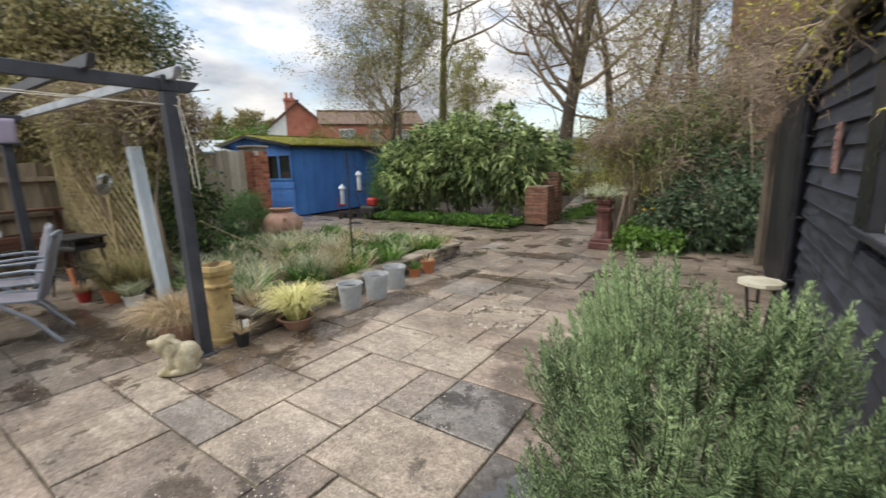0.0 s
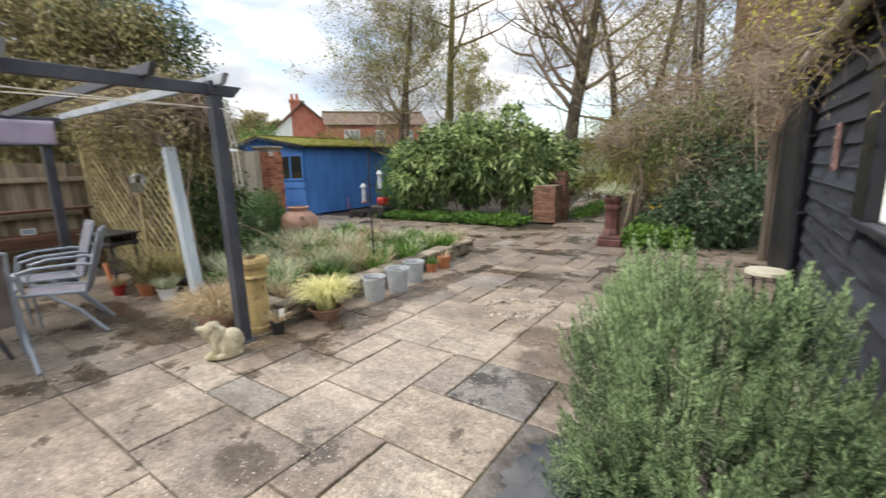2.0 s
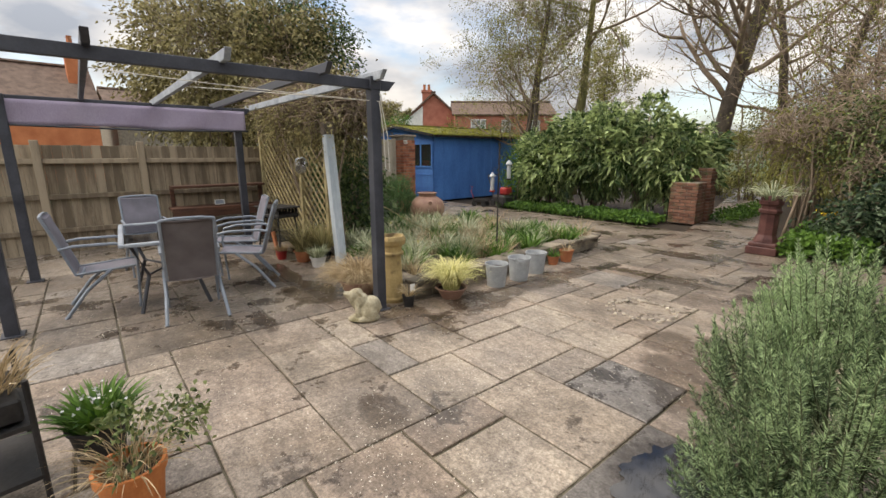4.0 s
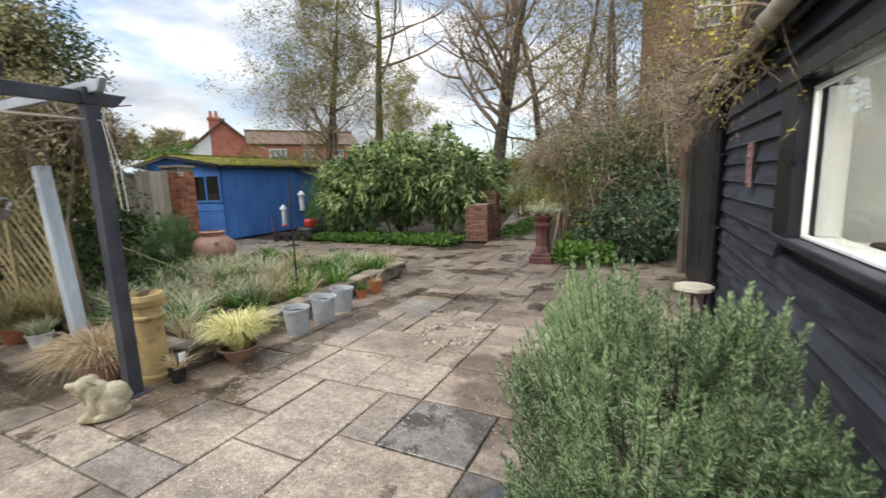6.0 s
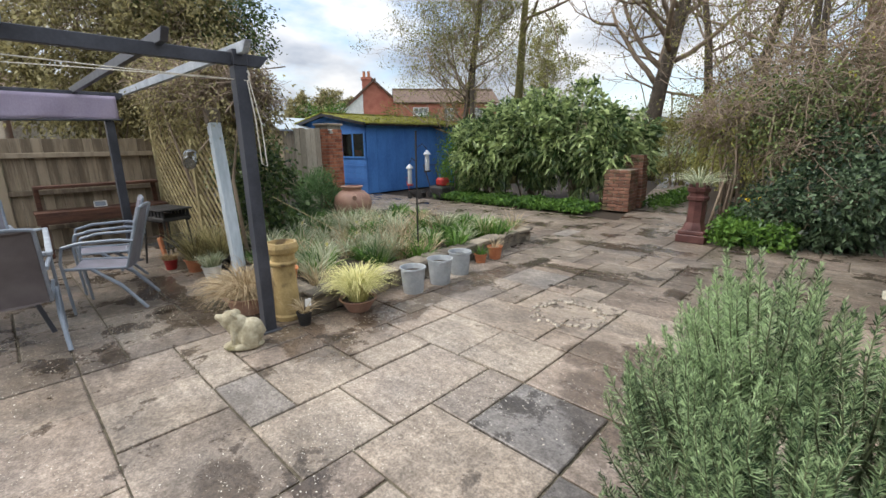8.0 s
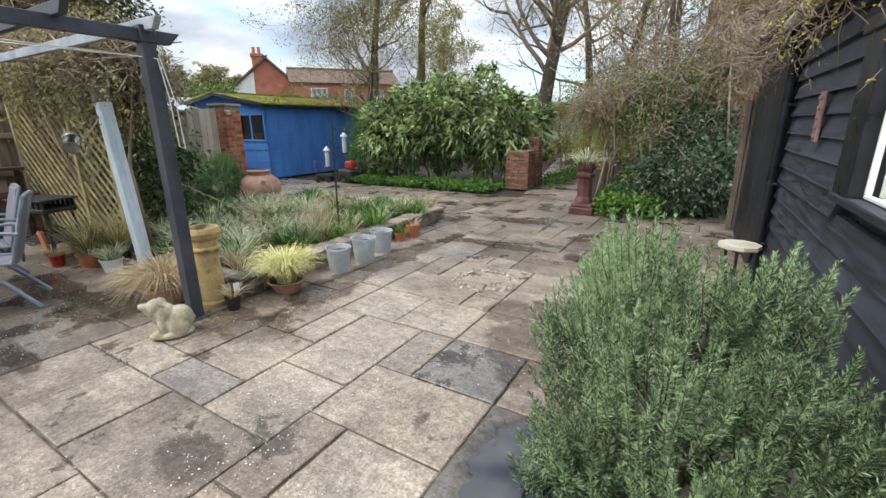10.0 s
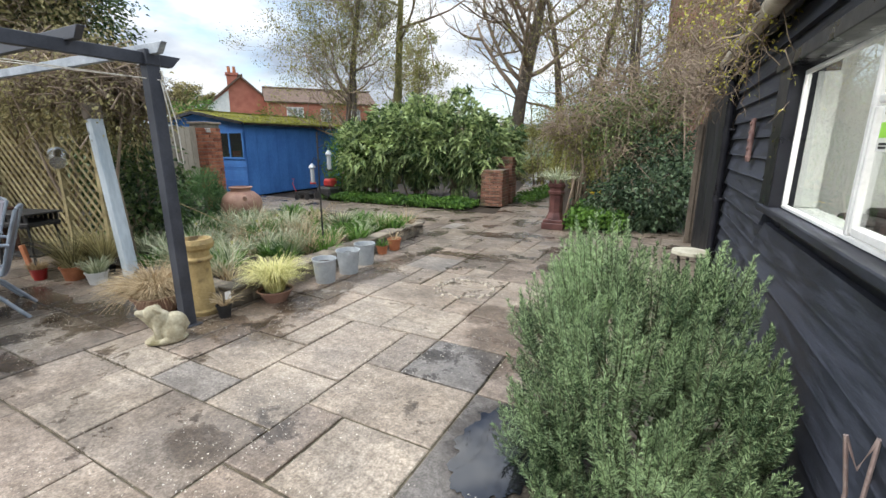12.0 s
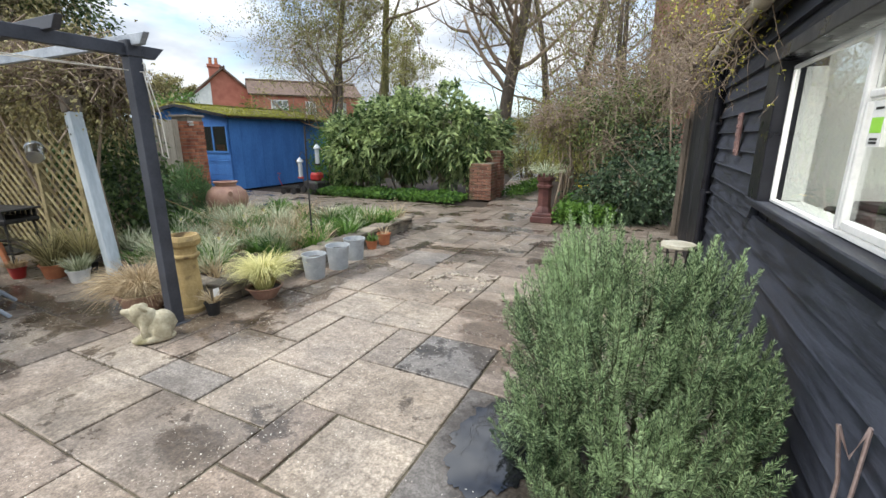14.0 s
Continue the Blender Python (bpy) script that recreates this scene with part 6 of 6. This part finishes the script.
P, W = clumps(np.random.default_rng(110), (0, 0, 0.48), (0.42, 0.42, 0.48), 330, 26, 0.05)
leaves("needle_work", P, W + [0, 0, 0.5], 0.10, 0.011, L_PINE, pine, 110, droop=0)
part("trunk", tube_bm(([(0, 0, -0.02), (0.02, 0, 0.3), (0, 0.02, 0.6)], 0.025)), M_BARK, pine)
bm = bmesh.new()
tube(bm, [(-4.9, 2.6, 0.9), (-4.4, 2.9, 0.62), (-3.9, 3.1, 0.42)], 0.005, 5)
cane = thing("bent_cane", "thin pale cane bending over the bed", "cane")
part("cane", bm, M_LATTICE, cane)

feeder = thing("bird_feeder_pole", "thin black pole with two hanging seed feeders", "bird feeder", pose(-3.55, 3.78, 0.14))
part("pole", tube_bm(([(0, 0, 0), (0, 0, 1.0), (0.01, 0, 1.52)], 0.011)), M_IRON, feeder)
for k, (dx, dy, z) in enumerate(((-0.06, -0.05, 0.90), (0.09, 0.10, 1.06))):
    part("arm", tube_bm(([(0, 0, z + 0.26), (dx * 0.6, dy * 0.6, z + 0.31), (dx, dy, z + 0.25)], 0.005)), M_IRON, feeder)
    fd = part("seed_tube", lathe([(0.001, 0), (0.026, 0.0), (0.026, 0.15), (0.024, 0.19), (0.001, 0.195)], 14, at=(dx, dy, z)), M_ZINC, feeder, "tube full of pale seed", True)
    part("cap", lathe([(0.045, 0.185), (0.04, 0.20), (0.012, 0.235), (0.001, 0.24)], 14, at=(dx, dy, z)), M_ZINC, fd)
    part("tray", lathe([(0.001, -0.02), (0.035, -0.02), (0.042, 0.0), (0.038, 0.002), (0.001, -0.01)], 14, at=(dx, dy, z)), M_IRON if k else M_RED, fd)

trolley = thing("garden_trolley", "small dark garden trolley with a red handle by the shed", "trolley", pose(-8.75, 8.55, 0, 0, 0, 20) @ Matrix.Scale(0.6, 4))
part("tray", boxes(((0, 0, 0.25), (0.7, 0.4, 0.06)), ((0, 0.2, 0.32), (0.7, 0.02, 0.12)), ((0, -0.2, 0.32), (0.7, 0.02, 0.12)), bevel=0.008), M_IRON, trolley)
for sx in (-1, 1):
    for sy in (-1, 1):
        part("wheel", tube_bm(([(0.25 * sx, 0.22 * sy, 0.12), (0.25 * sx, 0.26 * sy, 0.12)], 0.12), seg=16), M_IRON, trolley)
part("handle", tube_bm(([(-0.35, 0.0, 0.25), (-0.55, 0.0, 0.75), (-0.5, 0.12, 0.95), (-0.5, -0.12, 0.95)], 0.016)), M_RED, trolley)
mower = thing("dark_machine", "dark garden machine with red panel under cover", "mower", pose(-8.3, 9.1, 0, 0, 0, -10))
part("deck", boxes(((0, 0, 0.22), (0.6, 0.5, 0.24)), bevel=0.05), M_IRON, mower)
part("engine", boxes(((0.05, 0, 0.45), (0.32, 0.30, 0.24)), bevel=0.05), M_RED, mower)
part("handle", tube_bm(([(-0.3, 0.2, 0.3), (-0.6, 0.2, 0.9), (-0.6, -0.2, 0.9), (-0.3, -0.2, 0.3)], 0.016)), M_IRON, mower)
for sx in (-1, 1):
    for sy in (-1, 1):
        part("wheel", tube_bm(([(0.22 * sx, 0.25 * sy, 0.10), (0.22 * sx, 0.30 * sy, 0.10)], 0.10), seg=14), M_IRON, mower)

# brick stub at the path
stub = thing("brick_stub", "low broken red brick wall end at the path", "brick wall", pose(-3.55, 9.95, 0, 0, 0, 4))
part("mortar_core", boxes(((0, 0, 0.45), (0.53, 0.53, 0.9))), M_MORTAR, stub)
brick_column(stub, 5, 12, BRICK=OLD, HALF=OLD_HALF)
stub2 = thing("brick_stub", "taller brick wall behind the broken stub", "brick wall", pose(-3.5, 10.6, 0, 0, 0, 4))
part("mortar_core", boxes(((0, 0, 0.60), (0.42, 0.42, 1.2))), M_MORTAR, stub2)
brick_column(stub2, 4, 16, BRICK=OLD, HALF=OLD_HALF)

# low green cover
cover_rng = np.random.default_rng(120)
cover_plants = thing("ground_cover", "low mat of fresh green ground cover leaves", "plants", kind="stuff")
P = np.stack([cover_rng.uniform(-8.3, -3.9, 9000), cover_rng.uniform(8.75, 9.9, 9000), np.zeros(9000)], 1)
P[:, 2] = 0.02 + 0.16 * cover_rng.random(9000) * (0.5 + 0.5 * np.sin(P[:, 0] * 3.1) ** 2)
Q = np.stack([cover_rng.uniform(-1.2, -0.2, 4200), cover_rng.uniform(7.3, 9.6, 4200), np.zeros(4200)], 1)
Q[:, 2] = 0.02 + 0.34 * cover_rng.random(4200)
R = np.stack([cover_rng.uniform(-3.3, -2.7, 1200), cover_rng.uniform(10.4, 14, 1200), 0.02 + 0.2 * cover_rng.random(1200)], 1)
P = np.concatenate([P, Q, R])
leaves("leaf_mat", P, cover_rng.normal(size=(len(P), 3)) + [0, 0, 0.9], 0.10, 0.055, L_GREEN, cover_plants, 121)
yel = thing("yellow_flowers", "small bright yellow spring flowers by the path", "flower")
leaves("petals", np.stack([cover_rng.normal(-0.85, 0.08, 30), cover_rng.normal(8.2, 0.1, 30), cover_rng.uniform(0.55, 0.66, 30)], 1), cover_rng.normal(size=(30, 3)), 0.05, 0.04, leaf("yellow_petal", (0.65, 0.42, 0.02), (0.85, 0.62, 0.04)), yel, 122)

# ---- rosemary ----
rosemary = thing("rosemary_bush", "large upright grey-green rosemary bush by the studio wall", "shrub", pose(0.45, 1.70, 0))
rng = np.random.default_rng(21)
P, W, LONG, out = [], [], [], []


def shoot(base, top, bend):
    """One upright shoot clothed in narrow leaves, longest at its middle and upswept at its tip."""
    mid = base.lerp(top, 0.5) + bend
    out.append(([base, mid, top], [0.0032, 0.0026, 0.0012], 3))
    L = (top - base).length
    d = (top - mid).normalized()
    for t_ in rng.random(int(540 * L)) ** 0.82:
        q = base.lerp(mid, t_ * 2) if t_ < 0.5 else mid.lerp(top, t_ * 2 - 1)
        w = Vector(rng.normal(size=3))
        w = (w - d * w.dot(d)).normalized() * (0.95 - 0.30 * t_) + d * (0.45 + 0.75 * t_ ** 2)
        P.append(tuple(q))
        W.append(tuple(w))
        LONG.append(0.041 - 0.022 * t_ ** 3)


# each bough carries its own head of shoots: place, height, spread, number of shoots
BOUGHS = ((-0.30, 0.30, 1.14, 0.30, 150), (0.00, 0.10, 1.09, 0.27, 110), (0.25, 0.28, 1.09, 0.20, 80), (-0.42, -0.02, 0.92, 0.24, 110), (-0.14, -0.28, 0.90, 0.28, 110),
          (0.22, -0.18, 0.86, 0.22, 80), (0.40, -0.34, 0.74, 0.13, 36), (-0.36, -0.40, 0.56, 0.22, 84), (0.02, -0.52, 0.56, 0.20, 60), (0.43, 0.02, 0.76, 0.13, 44),
          (-0.50, 0.28, 0.74, 0.22, 84), (0.38, -0.50, 0.52, 0.12, 30), (0.14, 0.30, 0.98, 0.18, 56), (0.47, -0.15, 0.60, 0.12, 40), (-0.22, -0.58, 0.34, 0.18, 50), (0.20, -0.46, 0.62, 0.18, 60))
for bx, by, bh, br, number in BOUGHS:
    root = Vector((bx * 0.15, by * 0.15, -0.03))
    head = Vector((bx, by, bh * 0.55))
    out.append(([root, root.lerp(head, 0.5) + Vector((bx * 0.12, by * 0.12, 0.02)), head], [0.016, 0.012, 0.006], 6))
    for k in range(int(number * 0.8)):
        a, u = rng.uniform(0, 2 * math.pi), math.sqrt(rng.random())
        low = rng.random() < 0.40
        h = bh * (rng.uniform(0.30, 0.86) if low else (1 - 0.22 * u * u) * rng.uniform(0.86, 1.04))
        if low:
            u = rng.uniform(0.85, 1.12)
        top = Vector((bx + br * u * math.cos(a), by + br * u * math.sin(a), max(h, 0.12)))
        lean = 0.55 if low else 0.30
        way = Vector((math.cos(a) * lean * u + bx * 0.25, math.sin(a) * lean * u + by * 0.25, 1.0)).normalized()
        top.x = min(top.x, 0.52 - 0.05 * rng.random())
        L = rng.uniform(0.15, 0.30) if low else rng.uniform(0.20, 0.38)
        base = top - way * L
        base.z = max(base.z, 0.01)
        shoot(base, top, Vector((way.x * 0.02 + rng.normal() * 0.008, way.y * 0.02 + rng.normal() * 0.008, -0.012)))
        if rng.random() < 0.5:
            twig = base.lerp(head, 0.9)
            out.append(([twig, twig.lerp(base, 0.5) + Vector(rng.normal(size=3)) * 0.01, base], [0.004, 0.0035, 0.003], 4))
tubes_mesh("stem_work", out, M_ROSESTEM, rosemary)
leaves("needle_work", np.array(P), np.array(W), np.array(LONG)[:, None], 0.0039, L_ROSE, rosemary, 22, droop=0.0)

# ---- paving flags ----
GX, GY, UX, UY = -1.34, 0.98, 0.2855, 0.2825
I0, I1, J0, J1 = -26, 8, -14, 27
KNOWN = ((-2, 0, 0, 2), (0, 1, 3, 3), (0, -1, 1, 1), (1, -1, 3, 1), (-3, -2, 0, 0), (-5, -2, -3, 0), (-4, 0, -2, 1), (-4, 1, -2, 3), (-2, 2, 0, 5), (0, 3, 1, 5),
         (1, 3, 3, 5), (-1, 5, 1, 7), (-7, -2, -5, 0), (-5, -4, -2, -2), (-2, -4, 0, -2), (3, -1, 6, 3), (-6, 0, -4, 1), (-3, 7, 0, 9), (-2, 9, 1, 11), (-5, 1, -4, 3), (-3, 3, -2, 5), (-3, 5, -1, 7))
taken, flags = set(), []
for i0, j0, i1, j1 in KNOWN:
    cells = {(i, j) for i in range(i0, i1) for j in range(j0, j1)}
    if cells & taken:
        continue
    taken |= cells
    flags.append((i0, j0, i1, j1))
rng_f = random.Random(5)
SIZES = ((3, 2), (2, 2), (2, 3), (2, 1), (1, 2), (3, 2), (2, 2), (1, 1))
for j in range(J0, J1):
    for i in range(I0, I1):
        if (i, j) in taken:
            continue
        order = list(SIZES)
        rng_f.shuffle(order)
        for w, h in order + [(1, 1)]:
            cells = {(i + a, j + b) for a in range(w) for b in range(h)}
            if i + w <= I1 and j + h <= J1 and not cells & taken:
                taken |= cells
                flags.append((i, j, i + w, j + h))
                break
bed_box = (-8.3, 2.3, -3.5, 5.8)
count = 0
far_v, far_f = [], []
for i0, j0, i1, j1 in flags:
    x0, x1, y0, y1 = GX + i0 * UX, GX + i1 * UX, GY + j0 * UY, GY + j1 * UY
    if x1 > WX - 0.01:
        x1 = WX - 0.01
    if x1 - x0 < 0.05 or (x0 > bed_box[0] and x1 < bed_box[2] and y0 > bed_box[1] and y1 < bed_box[3]):
        continue
    g = rng_f.uniform(0.0025, 0.006)
    t, th, b = rng_f.uniform(-0.003, 0.004), 0.03, 0.007
    c = [(x0 + g + rng_f.uniform(0, 0.006), y0 + g + rng_f.uniform(0, 0.006)), (x1 - g - rng_f.uniform(0, 0.006), y0 + g + rng_f.uniform(0, 0.006)),
         (x1 - g - rng_f.uniform(0, 0.006), y1 - g - rng_f.uniform(0, 0.006)), (x0 + g + rng_f.uniform(0, 0.006), y1 - g - rng_f.uniform(0, 0.006))]
    mx, my = (x0 + x1) / 2, (y0 + y1) / 2
    tilt = [t + rng_f.uniform(-0.0025, 0.0025) for _ in range(4)]
    ring = lambda s, dz: [(x - mx + (b if x < mx else -b) * s, y - my + (b if y < my else -b) * s, dz + tl) for (x, y), tl in zip(c, tilt)]
    verts = ring(0, -th) + ring(0, -b * 0.7) + ring(1, 0.0)
    faces = [(k, (k + 1) % 4, (k + 1) % 4 + 4, k + 4) for k in range(4)] + [(k + 4, (k + 1) % 4 + 4, (k + 1) % 4 + 8, k + 8) for k in range(4)] + [(8, 9, 10, 11)]
    if count < 300 and y0 < 7.4 and x0 > -7.2 and y0 > -1.6:
        blue = (i0, j0) in ((1, 3), (3, -1))
        grey = (i0, j0) == (-4, 0) or rng_f.random() < 0.015
        # darker flags under the pergola and beyond about y 4.6
        ob = cloth("flag", verts, faces, M_BLUESTONE if blue else M_GREYFLAG if grey else M_DARKFLAG if (mx < -3.3 and my < 2.3) or my > 4.6 + 0.4 * math.sin(mx * 2) else M_FLAG, paving)
        ob.location = (mx, my, 0)
        count += 1
    else:
        o = len(far_v)
        far_v += [(x + mx, y + my, z) for x, y, z in verts]
        far_f += [tuple(k + o for k in f) for f in faces]
rest = cloth("flag_rest", far_v, far_f, M_DARKFLAG, paving)
rest["kind"] = "stuff"
path = obj("path", slab_bm(-3.0, 8.6, -1.75, 24, -0.2, -0.012), M_DARKFLAG)
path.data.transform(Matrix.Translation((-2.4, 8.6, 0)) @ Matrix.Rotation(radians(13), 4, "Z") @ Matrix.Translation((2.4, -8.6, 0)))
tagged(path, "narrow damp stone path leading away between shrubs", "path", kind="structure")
back_yard = obj("back_paving", slab_bm(-10.7, 6.2, -3.4, 8.7, -0.2, -0.009), M_DARKFLAG)
tagged(back_yard, "worn damp paving in front of the shed", "paving", kind="structure")

# pebbles set round one flag
ring_thing = thing("pebble_ring", "ring of pale pebbles set in the paving", "pebbles", pose(-1.40, 3.62, 0))
rng_p = random.Random(9)
for k in range(46):
    a = 2 * math.pi * k / 46 + rng_p.uniform(-0.05, 0.05)
    r = 0.29 + rng_p.uniform(-0.04, 0.05)
    bm = bmesh.new()
    bmesh.ops.create_icosphere(bm, subdivisions=1, radius=1.0, matrix=Matrix.Rotation(a, 4, "Z") @ Matrix.Diagonal((rng_p.uniform(0.016, 0.03), rng_p.uniform(0.018, 0.032), 0.018, 1)))
    ob = part("pebble", bm, M_PEBBLE, ring_thing, smooth=True)
    ob.location = (r * math.cos(a), r * math.sin(a), 0.009)


def pool(name, label, cx, cy, rx, ry, seed, z=0.0065):
    bm = bmesh.new()
    pts = []
    for k in range(120):
        a = 2 * math.pi * k / 120
        c, d = math.cos(a), math.sin(a)
        s = 1 + 0.30 * noise.noise(Vector((c * 1.3 + seed, d * 1.3, 0))) + 0.22 * noise.noise(Vector((c * 4, d * 4, seed))) + 0.10 * noise.noise(Vector((c * 13, d * 13, seed)))
        pts.append(bm.verts.new((cx + rx * s * c, cy + ry * s * d, z)))
    bm.faces.new(pts)
    ob = obj(name, bm, M_WATER)
    return tagged(ob, label, "puddle", kind="structure")


pool("puddle", "shallow rain puddle by the rosemary bush", -0.17, 1.42, 0.25, 0.34, 1)
# fallen petals and grit
lit = np.random.default_rng(130)
n = 52000
x, y = lit.uniform(-6.4, 0.6, n), lit.uniform(-0.9, 6.8, n)
keep = [noise.noise(Vector((a * 1.1, b * 1.1, 7))) + 0.55 * noise.noise(Vector((a * 4, b * 4, 1))) > lit.uniform(-0.25, 0.6) for a, b in zip(x, y)]
keep = np.array(keep) & ~((x < -3.3) & (y > 2.0))
x, y = x[keep], y[keep]
n = len(x)
a = lit.uniform(0, 6.28, n)
s = lit.uniform(0.0014, 0.0066, n)
base = np.stack([x, y, np.full(n, 0.0085)], 1)
u = np.stack([np.cos(a) * s, np.sin(a) * s, lit.normal(0, 0.0012, n)], 1)
w = np.stack([-np.sin(a) * s * 0.6, np.cos(a) * s * 0.6, lit.normal(0, 0.0012, n)], 1)
v = np.stack([base - u, base - w, base + u, base + w], 1).reshape(-1, 3)
litter = cloth("fallen_petals", v.tolist(), [(4 * k, 4 * k + 1, 4 * k + 2, 4 * k + 3) for k in range(n)], M_PETAL)
tagged(litter, "pale fallen petals scattered over the flags", "petals", kind="stuff")
